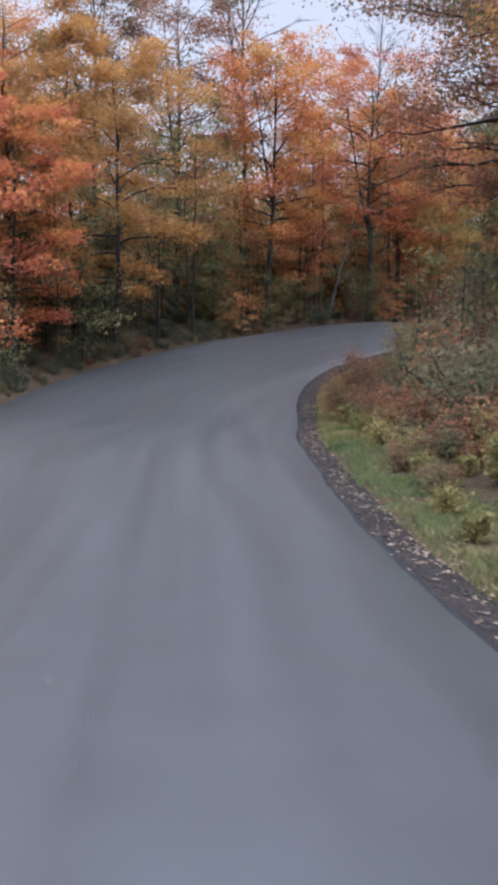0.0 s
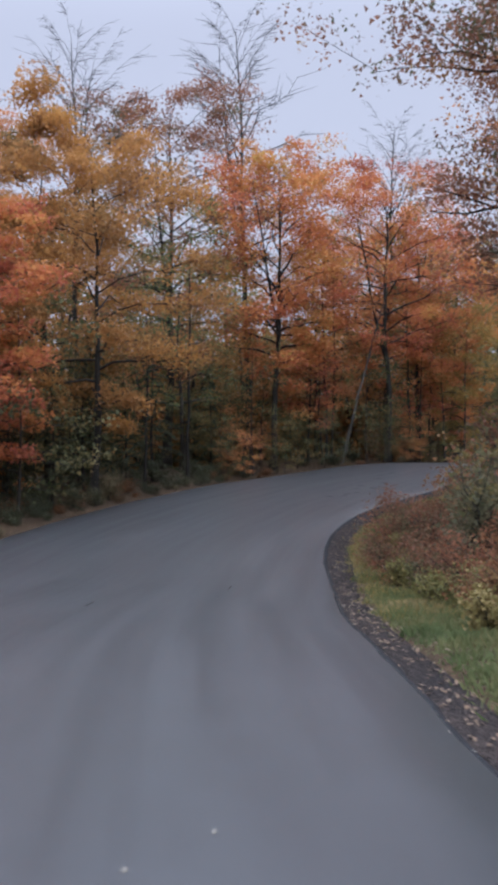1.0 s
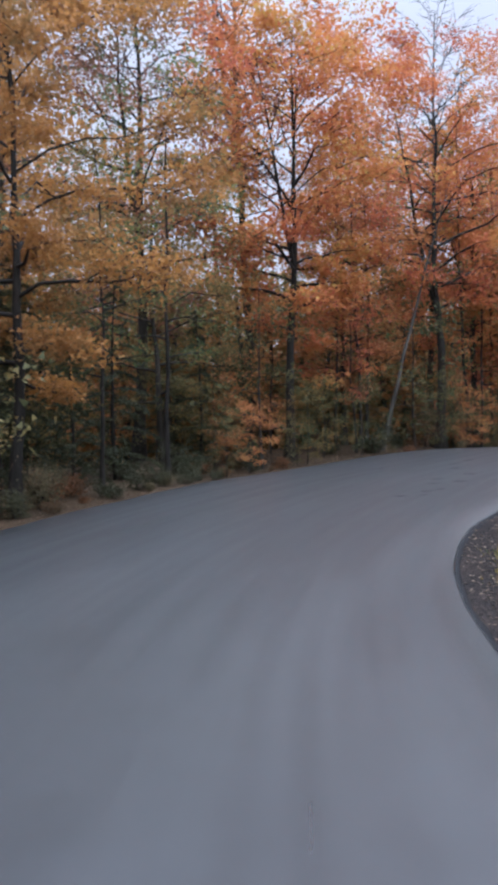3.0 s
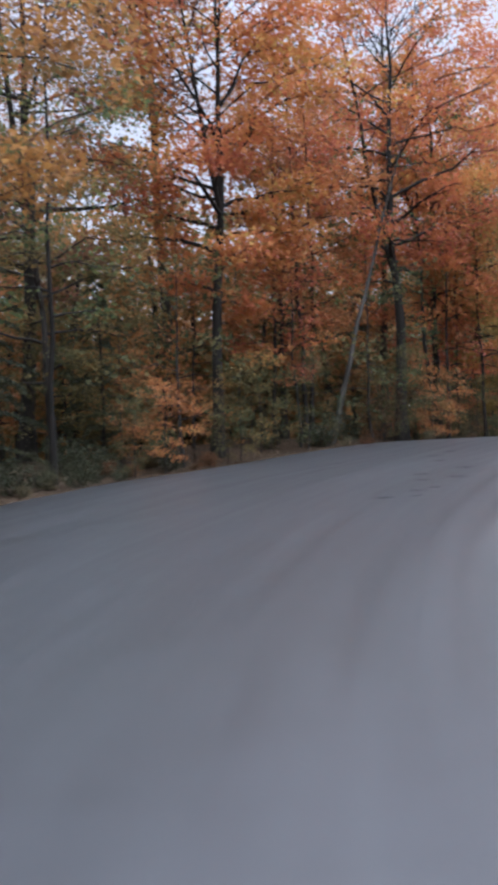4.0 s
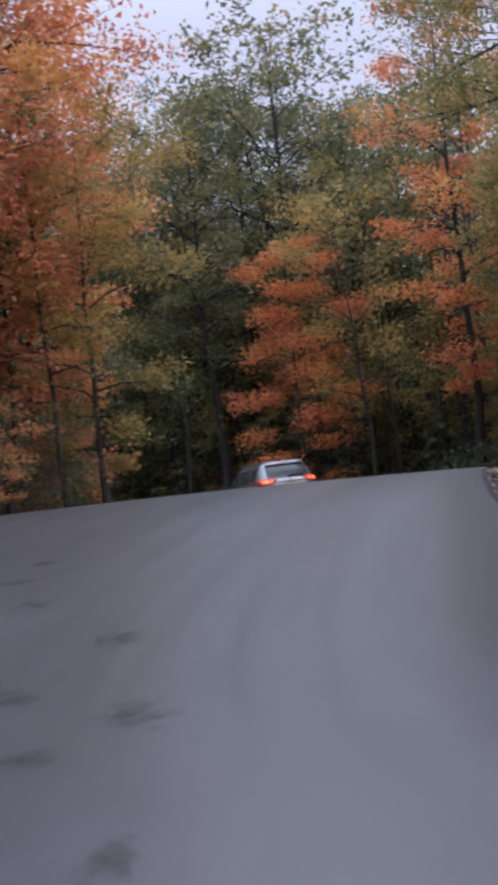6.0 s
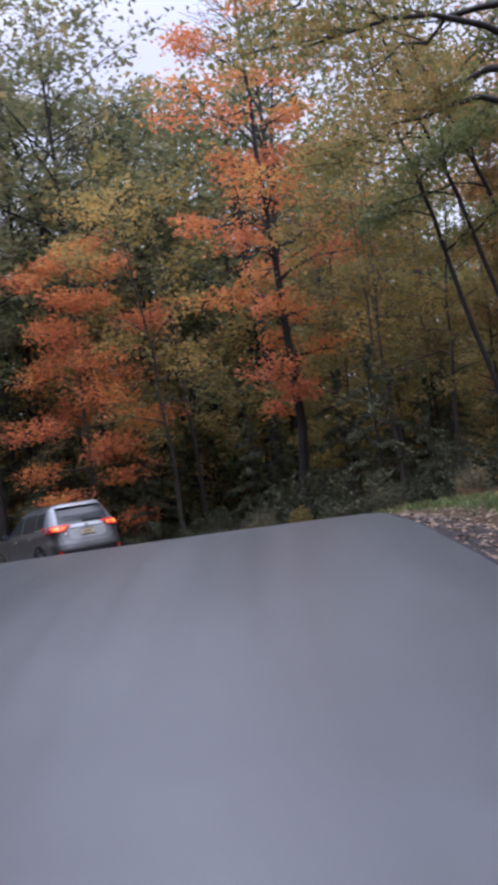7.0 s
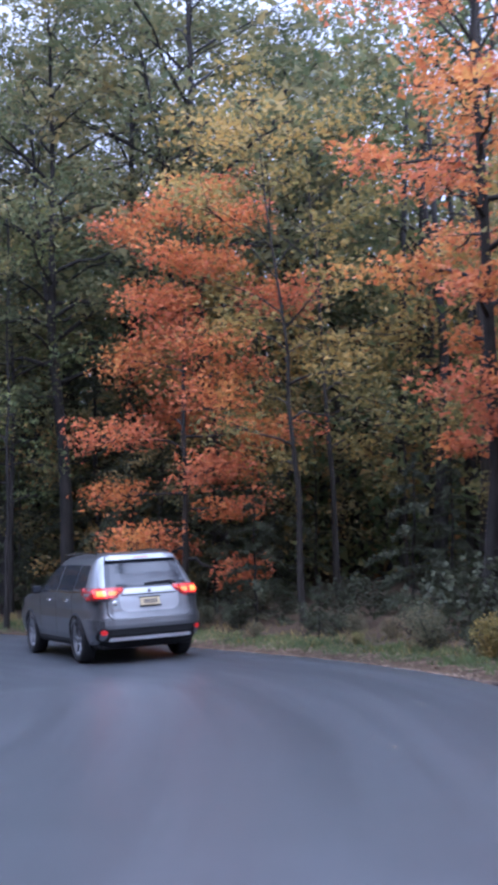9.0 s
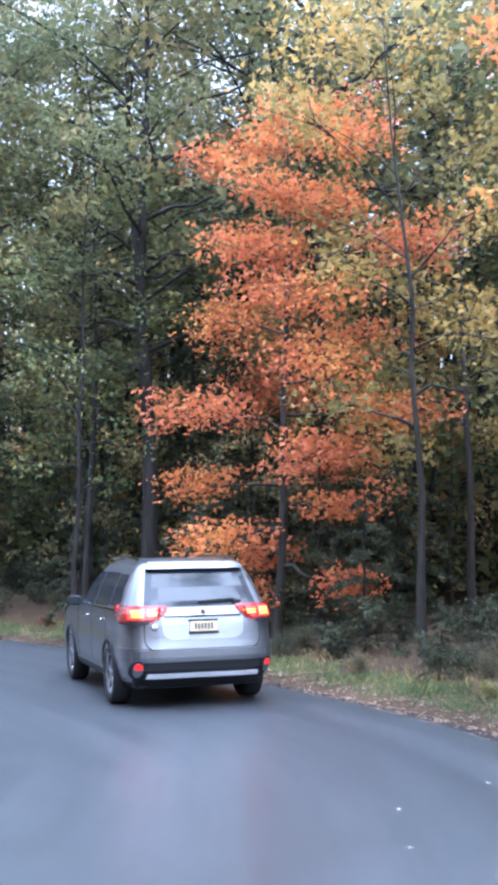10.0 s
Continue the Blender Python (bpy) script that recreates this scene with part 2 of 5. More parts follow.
L_FALLEN = leaf_material("fallen_leaves", [(0.05, (0.07, 0.045, 0.03)), (0.45, (0.13, 0.088, 0.06)), (0.75, (0.20, 0.148, 0.108)), (0.98, (0.37, 0.32, 0.26))], glow=0.05)
L_PALE = leaf_material("pale_wet_leaves", [(0.05, (0.12, 0.105, 0.085)), (0.5, (0.21, 0.19, 0.16)), (0.95, (0.34, 0.31, 0.27))], glow=0.05)
L_WEED = leaf_material("dry_weeds", [(0.05, (0.09, 0.10, 0.035)), (0.5, (0.20, 0.16, 0.06)), (0.95, (0.34, 0.25, 0.12))], glow=0.2)

# ======================================================= road and ground
# The lane line: x, y, height, metres to the right edge, metres to the left edge.
LANE = np.array([
    (0.9, -75, 6.2, 1.7, 6.2), (0.7, -25, 2.8, 1.7, 6.3), (0.48, -11.5, 1.68, 1.71, 6.3), (0.18, -3.75, 0.95, 1.7, 6.3),
    (0.0, 0.0, 0.70, 1.67, 6.3), (-0.24, 3.55, 0.555, 1.75, 6.3), (-0.445, 7.04, 0.45, 1.85, 6.3), (-0.5, 11.5, 0.14, 1.88, 6.25),
    (-0.265, 16.5, -0.17, 1.87, 6.2), (0.14, 21.3, -0.10, 1.62, 6.3), (0.69, 24.5, 0.03, 1.42, 6.4), (1.47, 27.6, 0.195, 1.30, 6.45),
    (2.46, 30.45, 0.385, 1.38, 6.5), (3.8, 33.6, 0.57, 1.65, 6.5), (5.23, 36.8, 0.75, 1.95, 6.45), (7.3, 39.6, 0.99, 2.05, 6.3),
    (8.89, 41.6, 1.19, 1.9, 6.0), (10.43, 43.44, 1.27, 1.78, 5.6), (12.0, 45.34, 1.23, 1.75, 5.4), (13.5, 47.2, 1.09, 1.85, 5.3),
    (15.6, 50.5, 0.80, 2.05, 5.3), (17.5, 54.7, 0.29, 2.0, 5.3), (18.15, 57.4, -0.06, 2.0, 5.3), (18.05, 62.5, -0.48, 1.95, 5.3),
    (16.7, 67.5, -0.83, 2.4, 5.4), (14.0, 72.5, -1.1, 2.4, 5.5), (10.0, 76.5, -1.3, 2.2, 5.6), (2.0, 81.5, -1.5, 2.0, 5.6),
    (-12.0, 86.5, -1.7, 2.0, 5.6), (-50.0, 93.5, -2.1, 2.0, 5.6),
], float)


def smooth_line(rows, step=0.5):
    """A dense, rounded copy of the rows."""
    pts = []
    ext = np.vstack([2 * rows[0] - rows[1], rows, 2 * rows[-1] - rows[-2]])
    for k in range(1, len(ext) - 2):
        p0, p1, p2, p3 = ext[k - 1:k + 3]
        n = max(2, int(np.hypot(*(p2 - p1)[:2]) / step))
        for u in np.linspace(0, 1, n, endpoint=False):
            pts.append(0.5 * (2 * p1 + (p2 - p0) * u + (2 * p0 - 5 * p1 + 4 * p2 - p3) * u ** 2 + (3 * p1 - p0 - 3 * p2 + p3) * u ** 3))
    pts.append(rows[-1])
    pts = np.array(pts)
    for _ in range(4):
        pts[1:-1] = 0.25 * pts[:-2] + 0.5 * pts[1:-1] + 0.25 * pts[2:]
    return pts


LINE = smooth_line(LANE)
TANGENT = np.gradient(LINE[:, :2], axis=0)
TANGENT /= np.linalg.norm(TANGENT, axis=1)[:, None]
LEFTWARD = np.stack([-TANGENT[:, 1], TANGENT[:, 0]], 1)


def step_up(a, b, v):
    u = np.clip((v - a) / (b - a), 0, 1)
    return u * u * (3 - 2 * u)


def locate(xy):
    """For points: height of the lane line, metres beyond the right edge, beyond the left edge, and place along the line."""
    xy = np.atleast_2d(np.asarray(xy, float))
    zs, right, left, where = [], [], [], []
    for part_xy in np.array_split(xy, max(1, len(xy) // 4000)):
        d2 = ((part_xy[:, None] - LINE[None, :, :2]) ** 2).sum(-1)
        j = d2.argmin(1)
        off = part_xy - LINE[j, :2]
        lat = (off * LEFTWARD[j]).sum(1)
        along = (off * TANGENT[j]).sum(1)
        jj = np.clip(j + np.where(along > 0, 1, -1), 0, len(LINE) - 1)
        u = np.clip(np.abs(along) / 0.5, 0, 1)
        z_near = LINE[j, 2] * (1 - u) + LINE[jj, 2] * u
        side = np.where(np.abs(lat) < np.sqrt(d2.min(1)) * 0.8, np.sign(lat) * np.sqrt(d2.min(1)), lat)
        w = 1 / (d2 + 4.0) ** 2
        z_far = (w * LINE[None, :, 2]).sum(1) / w.sum(1)
        k = step_up(9, 18, np.sqrt(d2.min(1)))
        zs.append(z_near * (1 - k) + z_far * k)
        right.append(-side - LINE[j, 3]); left.append(side - LINE[j, 4]); where.append(j)
    return np.concatenate(zs), np.concatenate(right), np.concatenate(left), np.concatenate(where)


def ground_height(xy):
    xy = np.atleast_2d(np.asarray(xy, float))
    z, r, l, j = locate(xy)
    bend = LINE[j, 1]
    early = 1 - step_up(30, 40, bend)
    bank = -0.07 * step_up(0, 0.8, r) + early * (0.35 * step_up(1.4, 3.5, r) + 1.2 * step_up(2.6, 8, r)) + (1 - early) * 0.25 * step_up(1.5, 5, r)
    side = -0.05 * step_up(0, 0.5, l) + 0.22 * step_up(0.6, 4, l) + 0.5 * step_up(4, 25, l)
    rough = np.array([noise.noise(Vector((x * 0.45, y * 0.45, 0))) for x, y in xy])
    out = np.maximum(r, l)
    z = z + np.where(r > 0, bank, 0) + np.where(l > 0, side, 0) + 0.10 * rough * step_up(1.0, 4, out)
    z = z - 0.22 * step_up(0.15, 0.7, -out) - 0.06 * step_up(-0.1, 0.15, -np.abs(out - 0.1))
    z = z - np.where(r > l, 0.13 * step_up(-0.25, 0.0, r) * (1 - step_up(0.4, 0.75, r)), 0)
    far = np.hypot(xy[:, 0] - 8, xy[:, 1] - 35)
    return z + 0.03 * np.clip(far - 60, 0, 200)


def ground_at(x, y):
    return float(ground_height([(x, y)])[0])


def mesh_from(name, verts, faces, smooth=False):
    me = bpy.data.meshes.new(name)
    me.from_pydata([tuple(v) for v in verts], [], [tuple(f) for f in faces])
    if smooth:
        me.polygons.foreach_set("use_smooth", [True] * len(me.polygons))
    me.update()
    return me


def axis_steps(lo, a, b, hi, fine, coarse_n):
    outer = np.geomspace(1, 1 + abs(lo - a), coarse_n) - 1
    outer2 = np.geomspace(1, 1 + abs(hi - b), coarse_n) - 1
    return np.concatenate([a - outer[:0:-1], np.arange(a, b, fine), b + outer2])


def build_ground():
    xs = axis_steps(-1600, -14, 34, 1600, 0.65, 26)
    ys = axis_steps(-1600, -16, 84, 1700, 0.65, 26)
    gx, gy = np.meshgrid(xs, ys)
    xy = np.stack([gx.ravel(), gy.ravel()], 1)
    z = ground_height(xy)
    nx, ny = len(xs), len(ys)
    idx = np.arange(nx * ny).reshape(ny, nx)
    faces = np.stack([idx[:-1, :-1].ravel(), idx[:-1, 1:].ravel(), idx[1:, 1:].ravel(), idx[1:, :-1].ravel()], 1)
    ob = new("ground", mesh_from("ground", np.column_stack([xy, z]), faces, True))
    ob.data.materials.append(M_LITTER)
    return tagged(ob, "woodland floor of brown leaf litter and soil", "ground", kind="structure")


def strip(name, profile, lo, hi, material):
    """A band along the lane line; profile(k) gives rows of (metres to the left, height above the line)."""
    verts, faces, n = [], [], None
    for k in range(lo, hi):
        rows = profile(k)
        n = len(rows)
        for off, up in rows:
            p = LINE[k, :2] + LEFTWARD[k] * off
            verts.append((p[0], p[1], LINE[k, 2] + up))
    for k in range(hi - lo - 1):
        for i in range(n - 1):
            a = k * n + i
            faces.append((a, a + n, a + n + 1, a + 1))
    ob = new(name, mesh_from(name, verts, faces, True))
    uv = ob.data.uv_layers.new(name="UVMap")
    side = [off for k in range(lo, hi) for off, _ in profile(k)]
    for loop in ob.data.loops:
        uv.data[loop.index].uv = (side[loop.vertex_index], 0.5 * (loop.vertex_index // n))
    ob.data.materials.append(material)
    return ob


def ragged(k, salt, size):
    return size * noise.noise(Vector((k * 0.35, salt, 0))) + 0.5 * size * noise.noise(Vector((k * 1.7, salt + 9, 0)))


def road_profile(k):
    r, l = -LINE[k, 3] - ragged(k, 1.0, 0.05), LINE[k, 4] + ragged(k, 5.0, 0.08)
    rows = [(r - 0.02, -0.16), (r - 0.008, -0.03), (r + 0.03, -0.004)]
    rows += [(r + (l - r) * u, 0.035 * math.sin(math.pi * u)) for u in np.linspace(0.08, 0.92, 9)]
    return rows + [(l - 0.03, 0.0), (l + 0.012, -0.03), (l + 0.05, -0.16)]


def lip_profile(k):
    r = -LINE[k, 3] - ragged(k, 1.0, 0.05)
    w = 0.06 + abs(ragged(k, 7.0, 0.07))
    return [(r - w - 0.03, -0.12), (r - w, -0.052), (r - 0.02, -0.022), (r + 0.02, -0.03)]


def shoulder_profile(k):
    r = -LINE[k, 3]
    w = 0.50 + 0.22 * noise.noise(Vector((k * 0.12, 3, 0)))
    return [(r - w - 0.12, -0.22), (r - w, -0.095), (r - w * 0.55, -0.07), (r - 0.15, -0.05), (r - 0.02, -0.055), (r + 0.1, -0.14)]


build_ground()
road = tagged(strip("road", road_profile, 4, len(LINE) - 4, M_ASPHALT), "damp grey asphalt road without lane markings", "road", kind="structure")
lip = tagged(strip("road_lip", lip_profile, 4, len(LINE) - 4, M_LIP), "ragged bitumen lip of the asphalt, blackened with the shade of its drop", "road edge", kind="structure")
shoulder = tagged(strip("shoulder", shoulder_profile, 4, len(LINE) - 4, M_SHOULDER), "dark gravel road shoulder strewn with leaves", "shoulder", kind="structure")

from mathutils.bvhtree import BVHTree

ROAD_TREE = BVHTree.FromPolygons([v.co for v in road.data.vertices], [tuple(f.vertices) for f in road.data.polygons])


SHOULDER_TREE = BVHTree.FromPolygons([v.co for v in shoulder.data.vertices], [tuple(f.vertices) for f in shoulder.data.polygons])


def verge_top(xy):
    """Height of the gravel or the soil, whichever lies on top, at points beside the road."""
    z = ground_height(xy)
    for i, (px, py) in enumerate(xy):
        hit = SHOULDER_TREE.ray_cast(Vector((px, py, 40)), Vector((0, 0, -1)))[0]
        z[i] = max(z[i], hit.z) if hit else z[i]
    return z


def road_top(x, y):
    """Height of the asphalt under a point."""
    hit = ROAD_TREE.ray_cast(Vector((x, y, 40)), Vector((0, 0, -1)))[0]
    return hit.z if hit else ground_at(x, y)

# ======================================================= plants
def part(name, data, material, parent, label=""):
    """One mesh (a bmesh or mesh data) as a part of a thing."""
    if isinstance(data, bmesh.types.BMesh):
        me = bpy.data.meshes.new(name)
        data.to_mesh(me)
        data.free()
        data = me
    if not data.materials:
        data.materials.append(material)
    ob = new(name, data)
    ob.parent = parent
    if label:
        tagged(ob, label)
    return ob


def tubes_mesh(name, tubes):
    """Tapered tubes, each (points, radii, sides), in one mesh."""
    verts, faces = [], []
    for pts, radii, sides in tubes:
        pts = np.asarray(pts, float)
        tan = np.gradient(pts, axis=0)
        tan /= np.linalg.norm(tan, axis=1)[:, None] + 1e-9
        base = len(verts)
        ref = np.array([1.0, 0, 0]) if abs(tan[0][0]) < 0.8 else np.array([0, 1.0, 0])
        for p, t, r in zip(pts, tan, radii):
            u = np.cross(t, ref); u /= np.linalg.norm(u)
            v = np.cross(t, u)
            for k in range(sides):
                a = 2 * math.pi * k / sides
                verts.append(p + r * (math.cos(a) * u + math.sin(a) * v))
        for i in range(len(pts) - 1):
            for k in range(sides):
                a, b = base + i * sides + k, base + i * sides + (k + 1) % sides
                faces.append((a, b, b + sides, a + sides))
        faces.append(tuple(base + (len(pts) - 1) * sides + k for k in range(sides)))
    return mesh_from(name, verts, faces, True)


def leaves_mesh(name, centres, rng, size, upright=1.2, narrow=0.72, spread=0.24, fine=False, crease=0.16):
    """Many folded, pointed leaves."""
    c = np.asarray(centres, float)
    n = len(c)
    nor = rng.normal(size=(n, 3)) + np.array([0, 0, upright])
    nor /= np.linalg.norm(nor, axis=1)[:, None]
    t = np.cross(nor, rng.normal(size=(n, 3)))
    t /= np.linalg.norm(t, axis=1)[:, None] + 1e-9
    b = np.cross(nor, t)
    s = size * (1 + spread * rng.normal(size=(n, 1)).clip(-1.8, 1.8))
    fold = crease * s * nor
    v = np.stack([c - 0.5 * s * t, c + 0.1 * s * t + 0.5 * narrow * s * b + fold, c + 0.6 * s * t - 0.5 * fold, c + 0.1 * s * t - 0.5 * narrow * s * b + fold], 1)
    me = bpy.data.meshes.new(name)
    if fine:
        v = np.stack([c - 0.35 * s * t + 0.45 * narrow * s * b, c + 0.65 * s * t, c - 0.35 * s * t - 0.45 * narrow * s * b - fold], 1)
        me.vertices.add(3 * n)
        me.vertices.foreach_set("co", v.reshape(-1))
        me.loops.add(3 * n)
        me.loops.foreach_set("vertex_index", np.arange(3 * n))
        me.polygons.add(n)
        me.polygons.foreach_set("loop_start", np.arange(0, 3 * n, 3))
        me.polygons.foreach_set("loop_total", np.full(n, 3))
        me.update(calc_edges=True)
        return me
    me.vertices.add(4 * n)
    me.vertices.foreach_set("co", v.reshape(-1))
    i = 4 * np.arange(n)[:, None]
    tri = np.concatenate([i + [0, 1, 2], i + [0, 2, 3]], 1).reshape(-1)
    me.loops.add(6 * n)
    me.loops.foreach_set("vertex_index", tri)
    me.polygons.add(2 * n)
    me.polygons.foreach_set("loop_start", np.arange(0, 6 * n, 3))
    me.polygons.foreach_set("loop_total", np.full(2 * n, 3))
    me.update(calc_edges=True)
    me.validate()
    return me


def grow(seed, height, girth, base, spread, limbs, leaves, size, lean=0.0, rise=0.55, layered=0.5, twigs=4, fork=None, peak=0.45, droop=0.0, tight=1.0, sides=4):
    """A tree's wood (tubes) and the places of its leaves. fork: height at which a second stem leaves the trunk."""
    rng = np.random.default_rng(seed)
    n = 12
    h = np.linspace(-0.25, height, n)
    sway = np.cumsum(rng.normal(0, 0.055 * height / n, (n, 2)), 0)
    sway -= sway[0]
    a = rng.uniform(0, 6.28)
    bow = lean * height * (np.clip(h, 0, None) / height) ** 1.3
    pts = np.column_stack([sway[:, 0] + bow * math.cos(a), sway[:, 1] + bow * math.sin(a), h])
    rad = girth * (1 - 0.9 * np.clip(h / height, 0, 1) ** 0.9) * (1 + 0.5 * np.exp(-np.clip(h, 0, None) / 0.35))
    tubes, tips = [(pts, rad, 8)], []
    stems = [(pts, rad, base)]
    if fork:
        k = int(np.argmin(abs(h - fork)))
        m = 8
        out = rng.uniform(0, 6.28)
        top = (height - h[k]) * 0.92
        u = np.linspace(0, 1, m)
        fp = pts[k] + np.column_stack([math.cos(out) * spread * 0.5 * u ** 0.8, math.sin(out) * spread * 0.5 * u ** 0.8, top * u]) + np.cumsum(rng.normal(0, 0.09, (m, 3)), 0) * u[:, None]
        fr = rad[k] * 0.75 * (1 - 0.88 * u)
        tubes.append((fp, fr, 7))
        stems.append((fp, fr, max(base, fork)))
    for s, (sp, sr, low) in enumerate(stems):
        count = limbs if s == 0 else limbs // 2
        for i in range(count):
            f = (i + rng.uniform(0.1, 0.9)) / count
            z = low + (sp[-1, 2] - low) * f
            o = np.array([np.interp(z, sp[:, 2], sp[:, c]) for c in range(3)])
            r = np.interp(z, sp[:, 2], sr)
            az = i * 2.4 + rng.uniform(-0.6, 0.6)
            reach = spread * (0.30 + 0.70 * math.sin(math.pi * min(1, (f / peak * 0.5 if f < peak else 0.5 + 0.5 * (f - peak) / (1 - peak)))) ** 0.7) * rng.uniform(0.7, 1.15)
            up = rise * (0.35 + 0.9 * f) + rng.uniform(-0.15, 0.15)
            u = np.linspace(0, 1, 6)
            way = np.array([math.cos(az), math.sin(az), 0])
            lp = o + np.outer(u * reach, way) + np.outer(reach * (up * u ** 0.8 - (droop + 0.25 * (1 - f)) * u ** 2), [0, 0, 1])
            lp[1:] += np.cumsum(rng.normal(0, 0.035 * reach, (5, 3)), 0)
            lr = min(0.62 * r, 0.02 + 0.024 * reach) * (1 - 0.85 * u)
            tubes.append((lp, lr, sides))
            for q in range(twigs):
                g = rng.uniform(0.3, 1.0)
                p0 = np.array([np.interp(g, u, lp[:, c]) for c in range(3)])
                ta = az + rng.uniform(-1.3, 1.3)
                tl = reach * rng.uniform(0.22, 0.5)
                e = p0 + tl * np.array([math.cos(ta), math.sin(ta), rng.uniform(-0.05, 0.5) - droop])
                mid = 0.5 * (p0 + e) + rng.normal(0, 0.06 * tl, 3)
                tubes.append(([p0, e], [0.3 * lr[0] * (1 - 0.6 * g) + 0.007, 0.005], 3))
                tips.append((mid, tl)), tips.append((e, tl)), tips.append((0.5 * (mid + e), tl))
            tips.append((lp[-1], 0.4 * reach))
    centres = []
    if leaves:
        per = max(3, leaves // len(tips))
        for p, tl in tips:
            k = max(2, int(per * rng.uniform(0.35, 1.65) * min(1.0, 0.3 + 0.75 * tl)))
            w = tight * (0.24 + 0.22 * tl)
            centres.append(p + rng.normal(size=(k, 3)).clip(-1.5, 1.5) * [w, w, w * (1 - 0.72 * layered)])
        centres = np.concatenate(centres)
    return tubes, centres, rng


def tree_template(name, label, seed, bark, leaf_mat, size=0.15, category="tree", upright=1.15, narrow=0.85, fine=True, **how):
    tubes, centres, rng = grow(seed, size=size, **how)
    top = tagged(new(name), label, category)
    if not len(centres):
        part("trunk", tubes_mesh("trunk", [t for t in tubes if t[2] > 6]), bark, top)
        part("branching", tubes_mesh("branching", [t for t in tubes if t[2] <= 6]), bark, top)
        return top
    part("trunk", tubes_mesh("trunk", tubes), bark, top)
    part("crown", leaves_mesh("crown", centres, rng, size, upright, narrow, fine=fine), leaf_mat, top)
    return top


def hemlock_template(name, label, seed, height, spread, leaves):
    """A conifer: whorls of drooping flat sprays down to the ground."""
    rng = np.random.default_rng(seed)
    h = np.linspace(-0.2, height, 10)
    pts = np.column_stack([np.cumsum(rng.normal(0, 0.03, 10)), np.cumsum(rng.normal(0, 0.03, 10)), h])
    tubes, centres = [(pts, 0.012 * height * (1 - 0.93 * np.clip(h / height, 0, 1)) + 0.006, 7)], []
    whorls = int(height * 5)
    for i in range(whorls):
        f = (i + rng.uniform(0, 1)) / whorls
        z = height * (0.05 + 0.93 * f)
        reach = spread * (1 - f) ** 0.8 * rng.uniform(0.65, 1.1) + 0.15
        az = i * 2.4 + rng.uniform(-0.4, 0.4)
        u = np.linspace(0, 1, 5)
        way = np.array([math.cos(az), math.sin(az), 0])
        side = np.array([-way[1], way[0], 0])
        lp = np.array([np.interp(z, h, pts[:, 0]), np.interp(z, h, pts[:, 1]), z]) + np.outer(u * reach, way) + np.outer(reach * (0.12 * u - 0.35 * u ** 2), [0, 0, 1])
        tubes.append((lp, 0.02 * (1 - 0.85 * u), 4))
        k = max(6, int(leaves / whorls * (reach / spread + 0.25) * 1.3))
        g = rng.uniform(0.12, 1.02, k)
        p = np.column_stack([np.interp(g, u, lp[:, c]) for c in range(3)])
        width = 0.30 * reach * (1.1 - g)
        p += side * (rng.uniform(-1, 1, k) * width)[:, None] + np.outer(rng.normal(0, 0.035, k) - 0.06 * g, [0, 0, 1])
        centres.append(p)
    top = tagged(new(name), label, "tree")
    part("trunk", tubes_mesh("trunk", tubes), M_BARK_DARK, top)
    part("crown", leaves_mesh("crown", np.concatenate(centres), rng, 0.135, 0.8, 0.32, fine=True), L_HEMLOCK, top)
    return top


def shrub_template(name, label, seed, height, spread, leaf_mat, leaves, size, category="shrub", stems=9):
    rng = np.random.default_rng(seed)
    tubes, centres = [], []
    for i in range(stems):
        az = rng.uniform(0, 6.28)
        out = spread * rng.uniform(0.2, 1.0)
        top_h = height * rng.uniform(0.55, 1.05) * (1 - 0.3 * out / spread)
        u = np.linspace(0, 1, 5)
        p = np.column_stack([math.cos(az) * out * u ** 1.2, math.sin(az) * out * u ** 1.2, -0.1 + (top_h + 0.1) * u])
        p[1:] += rng.normal(0, 0.05 * height, (4, 3)) * [1, 1, 0.3]
        tubes.append((p, 0.016 * (1 - 0.8 * u) + 0.003, 3))
        for q in range(4):
            g = rng.uniform(0.25, 1)
            p0 = np.array([np.interp(g, u, p[:, c]) for c in range(3)])
            ta = rng.uniform(0, 6.28)
            e = p0 + 0.28 * spread * np.array([math.cos(ta), math.sin(ta), rng.uniform(-0.1, 0.7)])
            tubes.append(([p0, e], [0.006, 0.003], 3))
            k = max(3, leaves // (stems * 4))
            centres.append(0.5 * (p0 + e) + rng.normal(size=(k, 3)).clip(-1.7, 1.7) * [0.17 * spread, 0.17 * spread, 0.13 * height])
    centres = np.concatenate(centres)
    centres[:, 2] = np.abs(centres[:, 2] - 0.05) + 0.05
    top = tagged(new(name), label, category)
    part("woody_frame", tubes_mesh("woody_frame", tubes), M_BARK, top)
    part("foliage", leaves_mesh("foliage", centres, rng, size, 0.7, 0.8, fine=True), leaf_mat, top)
    return top


def plant(template, x, y, scale=1.0, turn=None, group="", sink=0.0, tilt=(0, 0)):
    turn = random.uniform(0, 360) if turn is None else turn
    template_scale = Matrix.Diagonal((scale, scale, scale, 1))
    ob = copy_thing(template, pose(x, y, ground_at(x, y) - sink, tilt[0], tilt[1], turn) @ template_scale)
    if group:
        tagged(ob, group=group)
    return ob


def recipe(make, *args, **how):
    return make, args, how


